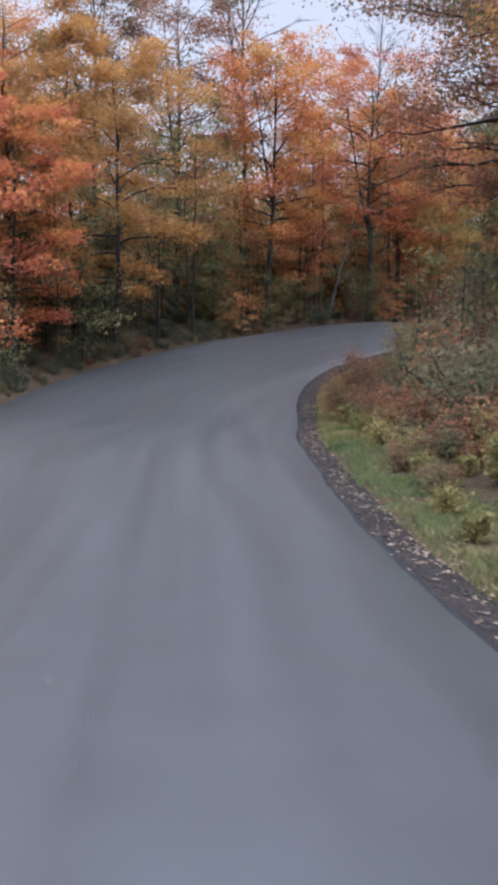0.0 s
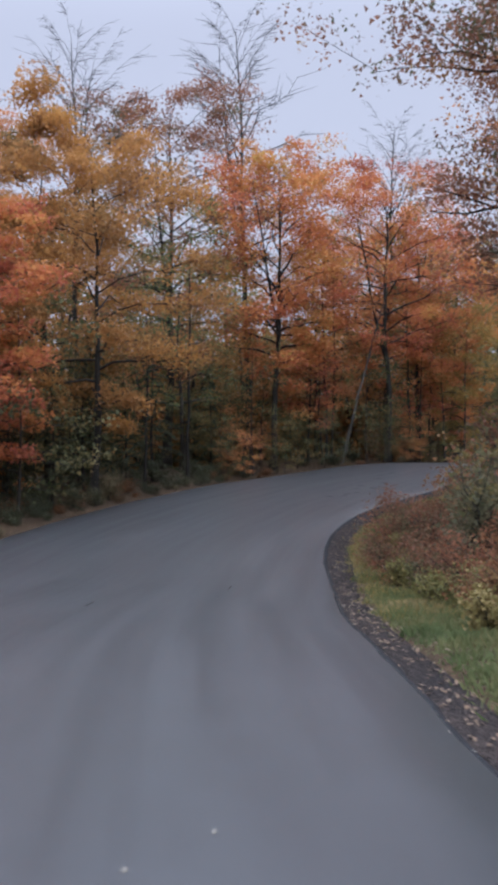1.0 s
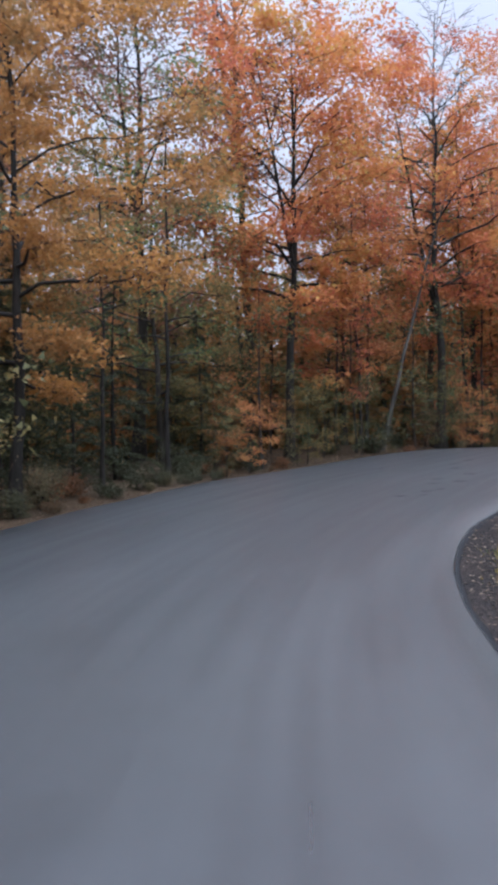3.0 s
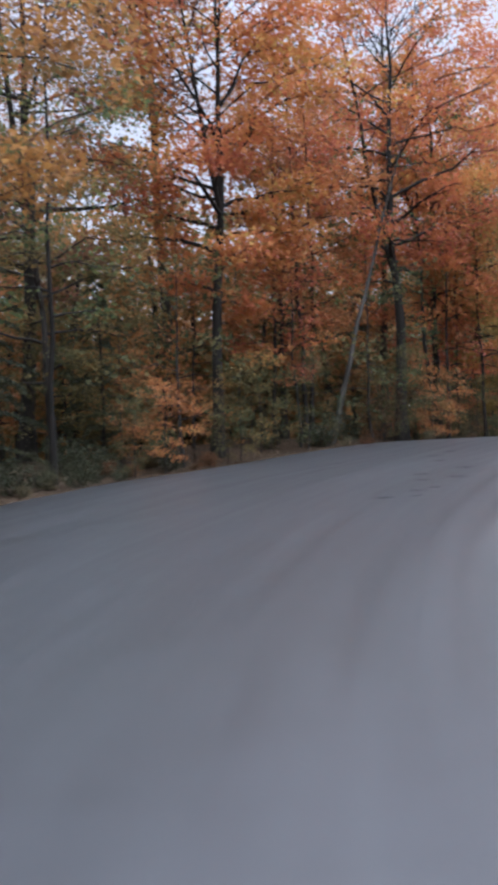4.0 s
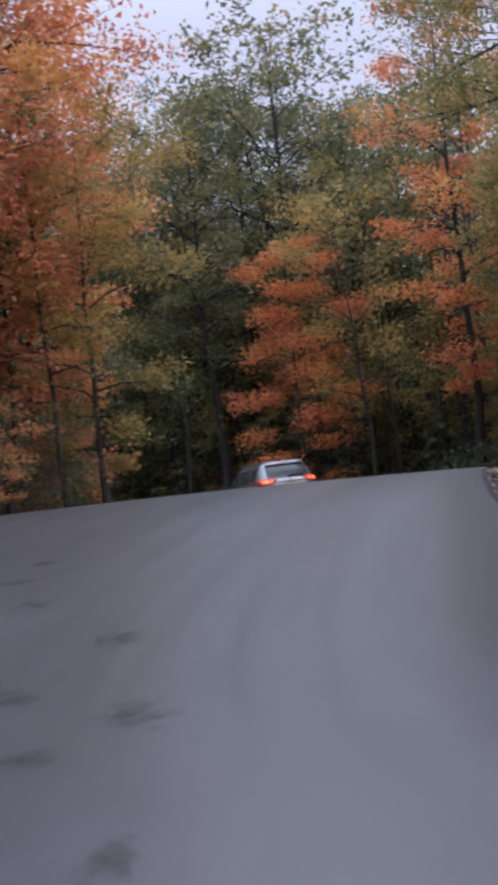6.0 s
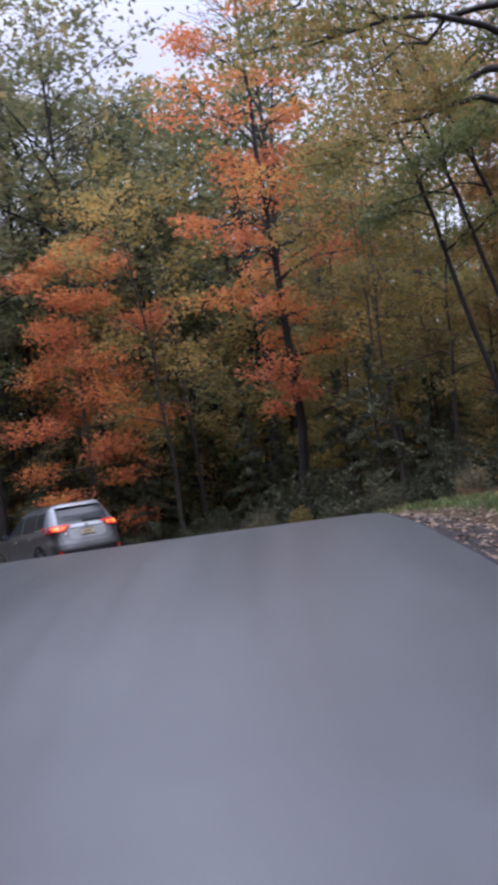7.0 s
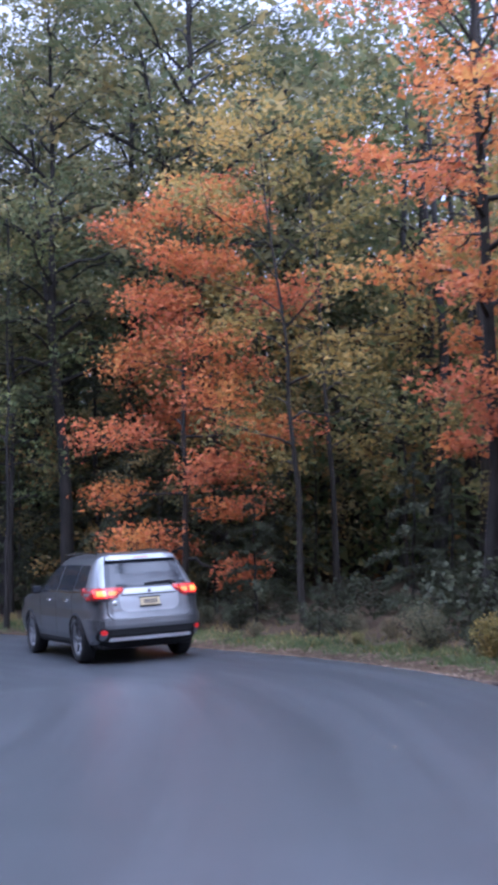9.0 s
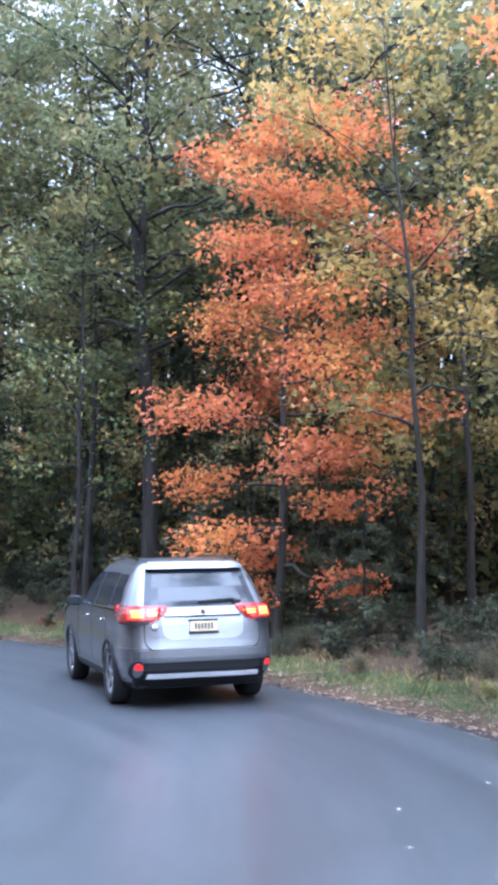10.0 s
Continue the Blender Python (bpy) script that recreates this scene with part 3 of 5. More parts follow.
RECIPES = {
    "red": recipe(tree_template, "maple_tree", "tall red maple in full autumn colour, dark trunk", 11, M_BARK_DARK, L_RED, 0.16, height=12.6, girth=0.16, base=3.4, spread=3.0, limbs=32, leaves=15500, rise=0.75, layered=0.45, fork=5.2, twigs=5),
    "red2": recipe(tree_template, "maple_tree", "red maple with layered scarlet and orange boughs", 12, M_BARK, L_RED, 0.155, height=9, girth=0.10, base=1.0, spread=2.9, limbs=24, leaves=12000, rise=0.35, layered=0.72, peak=0.3),
    "orange": recipe(tree_template, "maple_tree", "orange maple with a dark trunk among the woods", 13, M_BARK_DARK, L_ORANGE, 0.16, height=14, girth=0.17, base=3.0, spread=3.6, limbs=30, leaves=15500, rise=0.6, layered=0.48, twigs=5),
    "orange2": recipe(tree_template, "maple_tree", "broad salmon-red maple with a forked trunk", 14, M_BARK_DARK, L_RED, 0.16, height=14, girth=0.20, base=4.6, spread=4.2, limbs=30, leaves=15000, rise=0.6, layered=0.55, fork=5.4, twigs=5),
    "gold": recipe(tree_template, "hardwood_tree", "golden-leaved hardwood tree with a slender trunk", 15, M_BARK, L_GOLD, 0.155, height=12, girth=0.13, base=2.0, spread=3.4, limbs=26, leaves=13000, rise=0.5, layered=0.6),
    "gold2": recipe(tree_template, "hardwood_tree", "tall golden-orange hardwood tree, upright trunk", 16, M_BARK_DARK, L_GOLD, 0.16, height=13, girth=0.16, base=2.8, spread=3.8, limbs=28, leaves=13500, rise=0.55, layered=0.55),
    "olive": recipe(tree_template, "hardwood_tree", "olive-green hardwood tree turning brown", 17, M_BARK, L_OLIVE, 0.155, height=12, girth=0.14, base=1.8, spread=3.4, limbs=26, leaves=10500, rise=0.5, layered=0.5),
    "green": recipe(tree_template, "hardwood_tree", "tall green-leaved tree with spreading dark limbs", 18, M_BARK_DARK, L_GREEN, 0.18, height=19, girth=0.24, base=6.0, spread=4.6, limbs=32, leaves=16000, rise=0.7, layered=0.45, fork=8.5, twigs=5),
    "maroon": recipe(tree_template, "oak_tree", "oak with thinning maroon-brown leaves", 19, M_BARK_DARK, L_MAROON, 0.16, height=15, girth=0.2, base=4.0, spread=4.7, limbs=34, leaves=19000, rise=0.55, layered=0.4, fork=7),
    "scarlet": recipe(tree_template, "maple_tree", "young maple with layered scarlet-orange boughs almost to the ground", 43, M_BARK, L_SCARLET, 0.15, height=9.2, girth=0.085, base=0.9, spread=2.15, limbs=26, leaves=10500, rise=0.34, layered=0.66, twigs=5, peak=0.42),
    "yellow": recipe(tree_template, "hardwood_tree", "young hardwood tree with yellow-green leaves", 42, M_BARK, L_YELLOW, 0.155, height=10, girth=0.09, base=1.2, spread=2.8, limbs=24, leaves=9000, rise=0.5, layered=0.6),
    "oak": recipe(tree_template, "oak_tree", "wide oak with tan-green leaves hanging over the road", 41, M_BARK_DARK, L_TAN, 0.155, height=13, girth=0.2, base=5.2, spread=4.7, limbs=28, leaves=14000, rise=0.35, layered=0.45, twigs=6, peak=0.3),
    "bare": recipe(tree_template, "bare_tree", "tall leafless tree with fine grey twigs", 20, M_BARK, None, 0.1, height=18, girth=0.16, base=7.0, spread=2.7, limbs=34, leaves=0, rise=1.25, twigs=13, fork=8),
    "sapling_y": recipe(tree_template, "sapling", "slender sapling with sparse yellow-green leaves", 21, M_BARK, L_YELLOW, 0.13, "sapling", height=8.5, girth=0.06, base=2.5, spread=1.9, limbs=18, leaves=3600, rise=0.8, layered=0.4, lean=0.06),
    "sapling_o": recipe(tree_template, "sapling", "small understorey sapling with orange layered leaves", 22, M_BARK, L_ORANGE, 0.14, "sapling", height=5, girth=0.04, base=0.7, spread=1.7, limbs=16, leaves=2600, rise=0.3, layered=0.85),
    "sapling_b": recipe(tree_template, "sapling", "understorey beech sapling with brown-green leaves", 23, M_BARK, L_OLIVE, 0.115, "sapling", height=5.5, girth=0.045, base=0.5, spread=1.9, limbs=16, leaves=2500, rise=0.3, layered=0.7, twigs=2, sides=3),
    "sapling_r": recipe(tree_template, "sapling", "understorey sapling with russet leaves", 24, M_BARK, L_RUSSET, 0.08, "sapling", height=4.2, girth=0.035, base=0.4, spread=1.6, limbs=16, leaves=2600, rise=0.35, layered=0.65),
    "dead": recipe(tree_template, "dead_tree", "thin pale dead tree leaning among the trees", 25, M_BARK_PALE, None, 0.1, "tree", height=10, girth=0.06, base=6, spread=1.3, limbs=9, leaves=0, rise=1.2, twigs=4, lean=0.1),
    "pole_o": recipe(tree_template, "maple_tree", "slender maple with a dark trunk and sparse orange leaves", 61, M_BARK_DARK, L_ORANGE, 0.115, height=10.5, girth=0.065, base=3.0, spread=2.0, limbs=18, leaves=3600, rise=0.6, layered=0.6),
    "pole_g": recipe(tree_template, "hardwood_tree", "slender hardwood tree with a dark trunk and olive-gold leaves", 62, M_BARK_DARK, L_TURNING, 0.09, height=11, girth=0.07, base=3.0, spread=2.0, limbs=18, leaves=3600, rise=0.6, layered=0.55),
    "pole_r": recipe(tree_template, "maple_tree", "slender red maple with leaves low on a dark trunk", 63, M_BARK_DARK, L_RED, 0.115, height=9, girth=0.07, base=2.4, spread=2.0, limbs=18, leaves=3600, rise=0.5, layered=0.65),
    "column": recipe(tree_template, "maple_tree", "narrow tall orange maple with a straight dark trunk", 66, M_BARK_DARK, L_SCARLET, 0.105, height=15, girth=0.15, base=2.6, spread=2.35, limbs=34, leaves=17000, rise=0.5, layered=0.6, twigs=5, peak=0.5, tight=0.85),
    "whip": recipe(tree_template, "sapling", "thin grey-stemmed sapling reaching up with sparse yellow leaves", 67, M_BARK_GREY, L_YELLOW, 0.11, "sapling", height=9.5, girth=0.042, base=2.2, spread=1.7, limbs=18, leaves=3200, rise=0.8, layered=0.5),
    "lean_stem": recipe(tree_template, "hardwood_tree", "leaning dark-stemmed tree with green leaves turning yellow", 64, M_BARK_DARK, L_TURNING, 0.09, height=13, girth=0.075, base=5.0, spread=2.6, limbs=18, leaves=12500, rise=1.0, layered=0.45, twigs=5),
    "snag": recipe(tree_template, "dead_tree", "pale dead trunk leaning across the other trees", 65, M_BARK_GREY, None, 0.1, "tree", height=8.8, girth=0.085, base=5.2, spread=1.5, limbs=7, leaves=0, rise=1.0, twigs=4),
    "deep_gold": recipe(tree_template, "hardwood_tree", "golden hardwood tree deep in the woods", 51, M_BARK, L_GOLD, 0.40, height=11, girth=0.14, base=2.2, spread=3.2, limbs=12, leaves=1400, rise=0.5, twigs=1, sides=3),
    "deep_olive": recipe(tree_template, "hardwood_tree", "olive-green hardwood tree deep in the woods", 52, M_BARK, L_OLIVE, 0.40, height=12, girth=0.15, base=2.5, spread=3.3, limbs=12, leaves=1400, rise=0.5, twigs=1, sides=3),
    "deep_red": recipe(tree_template, "maple_tree", "red-orange maple deep in the woods", 53, M_BARK_DARK, L_RED, 0.40, height=11, girth=0.15, base=2.2, spread=3.4, limbs=12, leaves=1400, rise=0.5, twigs=1, sides=3),
    "hemlock": recipe(hemlock_template, "hemlock_tree", "dark green hemlock with drooping boughs to the ground", 26, 7.5, 2.2, 6800),
    "hemlock_small": recipe(hemlock_template, "hemlock_tree", "small dark hemlock on the forest floor", 27, 3.6, 1.5, 2700),
    "shrub_green": recipe(shrub_template, "shrub", "tangled green shrub on the roadside bank", 31, 1.5, 1.1, L_OLIVE, 1450, 0.112),
    "shrub_bank": recipe(shrub_template, "shrub", "grey-green tangled bush thinning for autumn on the bank", 37, 1.6, 1.1, L_BANK, 1550, 0.076, "shrub", 12),
    "shrub_dark": recipe(shrub_template, "shrub", "dark green leafy shrub under the trees", 36, 1.3, 1.1, L_HEMLOCK, 1000, 0.095),
    "shrub_maroon": recipe(shrub_template, "shrub", "maroon-leaved shrub on the roadside bank", 32, 1.5, 1.1, L_MAROON, 1600, 0.076),
    "shrub_russet": recipe(shrub_template, "shrub", "low russet bramble at the road's edge", 33, 0.8, 0.9, L_RUSSET, 1200, 0.07),
    "shrub_weed": recipe(shrub_template, "weed_clump", "clump of tall dry weeds on the verge", 34, 0.9, 0.5, L_WEED, 1300, 0.07, "weeds", 12),
    "shrub_yellow": recipe(shrub_template, "shrub", "yellow-green low shrub at the edge of the woods", 35, 1.1, 0.8, L_YELLOW, 1600, 0.08),
}


# How closely the leaves sit round their twigs; the oaks hold theirs in bunches.
TIGHT = {"maroon": 0.62, "oak": 0.62, "scarlet": 0.85, "orange": 0.9, "green": 0.85, "gold": 0.85, "gold2": 0.85}
FINE = {"maroon": (0.66, 1.7), "orange": (0.7, 1.6), "scarlet": (0.6, 2.3), "oak": (0.52, 2.3), "olive": (0.6, 1.8), "column": (1.0, 1.0), "lean_stem": (1.0, 1.0), "yellow": (0.6, 2.0), "sapling_y": (0.7, 1.6), "gold": (0.76, 1.9), "gold2": (0.74, 2.2), "red": (0.72, 1.9), "orange2": (0.72, 1.8), "green": (0.8, 1.25)}


def closer(key):
    """The same tree with finer, denser leaves, for the trees that the road passes nearest."""
    make, args, how = RECIPES[key]
    finer, more = FINE.get(key, (0.74, 1.4))
    args = (*args[:5], args[5] * finer, *args[6:])
    return make(*args, **{**how, "leaves": int(how["leaves"] * more), "tight": TIGHT.get(key, 0.74)})


def farther(key):
    """The same tree with fewer, larger leaves, for the depth of the woods."""
    make, args, how = RECIPES[key]
    if how.get("leaves", 0) > 8000:
        args = (*args[:5], args[5] * 1.3, *args[6:])
        how = {**how, "leaves": int(how["leaves"] * 0.46), "sides": 3}
    return make(*args, **how)


TREES = {key: farther(key) for key in RECIPES}
for key in ("red", "orange", "orange2", "gold", "gold2", "maroon", "green", "oak", "scarlet", "yellow", "olive", "red2", "sapling_y", "column", "lean_stem"):
    TREES[key + "_near"] = closer(key)

# ------------------------------------------------------- trees with a place of their own
KEY_TREES = [
    # kind, x, y, scale, turn
    ("red", 1.15, 44.9, 1.0, 20), ("orange2", 6.5, 49.7, 0.9, 200), ("gold2", -4.75, 33.5, 0.86, 40), ("gold", -8.3, 32.2, 1.05, 100),
    ("olive", -2.4, 43.2, 0.72, 10), ("maroon", -3.4, 46.8, 1.02, 60), ("bare", 0.0, 50.3, 1.1, 0), ("bare", -7.0, 44.5, 0.98, 70),
    ("bare", 7.0, 54.0, 0.9, 140), ("bare", 27.7, 61.8, 0.95, 30), ("orange", 3.2, 49.1, 0.62, 250), ("red", 8.4, 53.4, 0.92, 300), ("red", 10.8, 58.2, 0.95, 15),
    ("olive", 11.6, 61.6, 0.8, 200), ("sapling_b", -6.4, 29.5, 1.15, 30), ("red2", -7.6, 28.6, 0.95, 210), ("red2", -9.2, 26.5, 1.1, 80),
    ("column", 24.05, 57.85, 1.0, 120), ("sapling_y", 23.4, 62.3, 1.15, 60), ("scarlet", 22.3, 65.3, 1.0, 150), ("sapling_y", 26.0, 64.6, 1.3, 10),
    ("green", 21.4, 69.5, 0.80, 40), ("green", 18.4, 73.6, 0.76, 150), ("green", 25.2, 74.0, 0.88, 260), ("green", 28.3, 70.5, 0.8, 330), ("green", 22.0, 75.5, 0.78, 95), ("green", 17.6, 77.5, 0.85, 10), ("green", 20.3, 79.0, 0.74, 210), ("green", 24.6, 79.5, 0.8, 300), ("green", 29.0, 76.0, 0.9, 130),
    ("yellow", 27.7, 59.7, 0.9, 20), ("yellow", 26.9, 53.6, 0.62, 90), ("gold", 29.5, 53.5, 0.9, 190), ("yellow", 28.6, 56.8, 0.7, 290),
    ("yellow", 25.6, 57.4, 0.5, 40), ("sapling_y", 24.0, 52.6, 0.9, 220), ("sapling_y", 26.6, 55.2, 1.1, 320),
    ("oak", 17.3, 44.9, 0.95, 140), ("maroon", 8.3, 21.0, 1.0, 310), ("maroon", 8.9, 24.8, 0.85, 120), ("gold", -7.0, 38.0, 1.0, 140), ("orange", -10.0, 38.5, 0.9, 75), ("red2", -10.8, 33.0, 1.2, 200),
    ("maroon", 8.3, 13.0, 0.9, 30), ("yellow", 10.6, 52.8, 0.8, 30), ("red2", 9.5, 55.5, 0.95, 130),
]
for kind, x, y, size, turn in KEY_TREES:
    plant(TREES.get(kind + "_near", TREES[kind]), x, y, size, turn, "woodland trees")
# kind, x, y, scale, turn, tilt to the left or right
SLENDER = [
    ("pole_r", 2.8, 47.4, 0.9, 10, 0), ("pole_o", 3.55, 47.8, 1.0, 80, -1), ("pole_g", 3.85, 48.5, 0.95, 150, 1), ("pole_g", 7.9, 52.0, 1.1, 260, 0),
    ("pole_r", 8.2, 51.2, 0.85, 30, 1), ("pole_o", 8.9, 52.7, 1.0, 300, 0), ("pole_g", 9.5, 51.9, 0.85, 20, -2), ("pole_g", -2.1, 39.4, 0.95, 60, 0), ("pole_g", -3.5, 37.5, 0.8, 200, 0),
    ("pole_r", 3.3, 46.6, 0.6, 120, 0), ("whip", 24.3, 54.6, 0.95, 0, -5), ("whip", 24.6, 54.9, 1.0, 40, -4), ("whip", 25.4, 55.4, 0.9, 0, -6), ("whip", 26.2, 56.3, 1.05, 0, -3),
    ("lean_stem", 23.3, 49.0, 1.0, -43, -15), ("lean_stem", 23.0, 49.9, 0.95, -43, -12), ("lean_stem", 24.4, 48.8, 1.05, -43, -17), ("pole_g", 19.85, 69.2, 0.9, 50, 0), ("pole_g", 20.6, 71.0, 1.15, 130, 1), ("pole_g", 21.2, 73.0, 1.1, 240, -1), ("snag", 4.2, 47.6, 1.0, -16, 15),
]
for kind, x, y, size, turn, lean in SLENDER:
    plant(TREES.get(kind + "_near", TREES[kind]), x, y, size, turn, "woodland trees", tilt=(0, lean))
for x, y, size in ((26.8, 61.8, 0.5), (25.4, 66.9, 0.95), (23.2, 71.6, 1.05), (27.0, 57.4, 0.5), (27.6, 55.9, 0.5), (25.2, 53.8, 0.42), (25.8, 52.4, 0.40), (23.8, 68.0, 0.7), (22.6, 76.5, 1.1), (19.0, 79.5, 1.2), (22.6, 68.2, 0.75), (-5.4, 37.2, 0.75), (-3.4, 39.6, 0.7),
                   (-1.4, 43.6, 0.6), (26.2, 51.8, 0.7), (15.4, 80.4, 0.9), (-6.9, 30.6, 0.55), (-8.2, 27.2, 0.6), (-8.0, 34.5, 0.8), (-5.7, 31.4, 0.5), (-5.3, 34.9, 0.6), (-4.2, 37.6, 0.5)):
    plant(TREES["hemlock"], x, y, size, None, "dark hemlocks")

# ------------------------------------------------------- the woods behind, on both sides of the road
rng_w = random.Random(5)
LEFT_MIX = ["gold", "olive", "olive", "orange", "red", "olive", "red2", "gold", "olive", "gold2", "orange", "olive", "olive"]
FAR_MIX = ["green", "olive", "green", "yellow", "olive", "gold2", "yellow"]
placed = [(x, y) for _, x, y, *_ in KEY_TREES + SLENDER]


def clear_of(x, y, gap):
    return all((x - a) ** 2 + (y - b) ** 2 > gap * gap for a, b in placed)


def in_drive_view(x, y):
    """True for ground in the camera's view along the drive; woods elsewhere are thin."""
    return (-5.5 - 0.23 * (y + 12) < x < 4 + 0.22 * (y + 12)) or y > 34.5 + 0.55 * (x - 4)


def sow(kinds, n, box, edge, gap, scale, group, side, tries=4000, deep=False):
    done = 0
    for _ in range(tries):
        if done == n:
            break
        x, y = rng_w.uniform(box[0], box[2]), rng_w.uniform(box[1], box[3])
        _, r, l, _ = locate([(x, y)])
        out = float(max(r[0], l[0]))
        if not edge[0] < out < edge[1] or (side == "left" and l[0] < r[0]) or (side == "right" and r[0] < l[0]) or not clear_of(x, y, gap) or in_drive_view(x, y) == deep:
            continue
        placed.append((x, y))
        plant(TREES[rng_w.choice(kinds)], x, y, rng_w.uniform(*scale), rng_w.uniform(0, 360), group)
        done += 1


sow(LEFT_MIX, 28, (-26, 14, 12, 75), (1.6, 24), 2.6, (0.7, 1.05), "woodland trees", "left")
sow(FAR_MIX, 12, (29, 48, 50, 68), (4.5, 30), 3.0, (0.62, 0.82), "woodland trees", "right")
sow(FAR_MIX, 22, (14, 67, 50, 95), (4.5, 30), 3.0, (0.7, 0.95), "woodland trees", "right")
sow(["olive_near", "gold_near", "orange_near", "maroon_near"], 7, (6, 8, 34, 50), (6.0, 24), 3.0, (0.7, 1.0), "woodland trees", "right")
sow(["sapling_b", "sapling_b", "sapling_o", "sapling_r", "sapling_b"], 46, (-22, 16, 12, 64), (0.7, 8), 1.1, (0.6, 1.05), "understorey saplings", "left")
sow(["sapling_b", "sapling_y", "sapling_b"], 8, (26.5, 48, 36, 66), (3, 14), 1.2, (0.6, 1.0), "understorey saplings", "right")
sow(["sapling_b", "sapling_y", "sapling_b", "sapling_b"], 14, (14, 66, 36, 80), (2.2, 11), 1.2, (0.6, 1.0), "understorey saplings", "right")
sow(["sapling_b", "sapling_b", "sapling_o", "sapling_b", "sapling_r"], 30, (-1, 38, 11, 56), (0.5, 2.6), 0.6, (0.25, 0.46), "understorey saplings", "left")
sow(["hemlock", "hemlock_small", "hemlock_small"], 16, (-20, 20, 12, 60), (1.2, 10), 1.4, (0.6, 0.95), "dark hemlocks", "left")
sow(["hemlock_small", "hemlock_small", "shrub_dark"], 30, (14, 48, 32, 80), (2.8, 7.5), 0.8, (0.6, 1.1), "woodland undergrowth", "right")
sow(["shrub_dark", "shrub_dark", "shrub_bank", "hemlock_small"], 44, (18, 50, 30, 78), (2.0, 4.5), 0.55, (0.3, 0.6), "woodland undergrowth", "right")
sow(["hemlock", "hemlock_small"], 10, (20, 63, 40, 84), (3.5, 12), 1.6, (0.7, 1.1), "dark hemlocks", "right")

sow(["shrub_bank", "shrub_dark", "shrub_russet", "shrub_russet"], 36, (-14, 10, 12, 60), (0.2, 1.0), 0.5, (0.15, 0.38), "edge brambles", "left")

# ------------------------------------------------------- roadside bank and verge plants
sow(["shrub_russet", "shrub_maroon", "shrub_weed", "shrub_russet", "shrub_weed"], 52, (1, 4, 12, 36), (1.15, 2.7), 0.42, (0.4, 0.8), "bank shrubs", "right")
sow(["shrub_bank", "shrub_maroon", "shrub_bank", "shrub_russet", "shrub_bank"], 46, (1, 4, 16, 38), (2.7, 6.0), 0.7, (1.0, 1.6), "bank shrubs", "right")
sow(["sapling_r", "sapling_b", "sapling_b"], 12, (4, 12, 16, 38), (3.4, 6.5), 1.2, (0.5, 0.8), "bank shrubs", "right")
sow(["shrub_russet", "shrub_dark", "shrub_bank", "shrub_dark"], 64, (-16, 12, 14, 62), (0.7, 2.4), 0.5, (0.35, 0.75), "edge brambles", "left")
sow(["shrub_bank", "shrub_weed", "shrub_weed", "shrub_yellow", "shrub_russet"], 30, (10, 38, 30, 78), (1.7, 3.2), 0.7, (0.25, 0.55), "edge brambles", "right")

# Unseen trees added so that ground outside the view isn't bare.
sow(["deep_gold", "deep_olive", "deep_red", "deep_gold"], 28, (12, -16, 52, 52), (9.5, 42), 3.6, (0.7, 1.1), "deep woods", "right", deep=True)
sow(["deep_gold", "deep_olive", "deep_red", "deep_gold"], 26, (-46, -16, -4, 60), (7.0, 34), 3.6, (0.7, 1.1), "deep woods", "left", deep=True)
sow(["shrub_weed", "shrub_russet", "shrub_bank", "shrub_weed"], 26, (1, -6, 9, 9), (1.0, 2.6), 0.38, (0.35, 0.7), "bank shrubs", "right")
sow(["shrub_bank", "shrub_bank", "shrub_russet", "shrub_weed"], 26, (1, -4, 12, 11), (2.2, 5.0), 0.5, (0.8, 1.4), "bank shrubs", "right")
sow(["shrub_maroon", "shrub_bank", "shrub_maroon"], 9, (4, 18, 16, 34), (4.5, 7.0), 0.8, (1.7, 2.3), "bank shrubs", "right")

for top in TREES.values():
    for ob in (*top.children_recursive, top):
        bpy.data.objects.remove(ob)


# ------------------------------------------------------- far woods closing the view
def far_woods(name, label, n_clumps, seed, box, band, top, size, material, stems_share=0.2, thick=1.0):
    rng = np.random.default_rng(seed)
    centres, tubes = [], []
    xy = np.column_stack([rng.uniform(box[0], box[2], 30 * n_clumps), rng.uniform(box[1], box[3], 30 * n_clumps)])
    # A few unseen clumps are added outside that view as surroundings for the light.
    keep = np.array([in_drive_view(x, y) for x, y in xy]) | (rng.uniform(size=len(xy)) < 0.12)
    xy = xy[keep][:9 * n_clumps]
    _, r, l, _ = locate(xy)
    out = np.maximum(r, l)
    xy = xy[(out > band[0]) & (out < band[1])][:n_clumps]
    z = ground_height(xy)
    for (x, y), g in zip(xy, z):
        h = rng.uniform(0.2, top) if rng.uniform() < 0.7 else rng.uniform(0.1, 3.5)
        k = int(thick * rng.integers(40, 90))
        w = rng.uniform(0.7, 1.5)
        centres.append(np.array([x, y, g + h]) + rng.normal(size=(k, 3)).clip(-1.5, 1.5) * [w, w, 0.55 * w])
        if rng.uniform() < stems_share:
            t = rng.uniform(0.55, 0.9) * top
            tubes.append(([(x, y, g - 0.2), (x + rng.normal(0, 0.2), y, g + t * 0.5), (x + rng.normal(0, 0.5), y, g + t)], [0.14, 0.11, 0.05], 5))
    leafy = new(name, leaves_mesh(name, np.concatenate(centres), rng, size, 1.4, 0.9, fine=True))
    leafy.data.materials.append(material)
    tagged(leafy, label, "woods", kind="stuff")
    stems = new("far_trunks", tubes_mesh("far_trunks", tubes))
    stems.data.materials.append(M_BARK_DARK)
    tagged(stems, "thin dark trunks of the distant woods", "woods", kind="stuff")


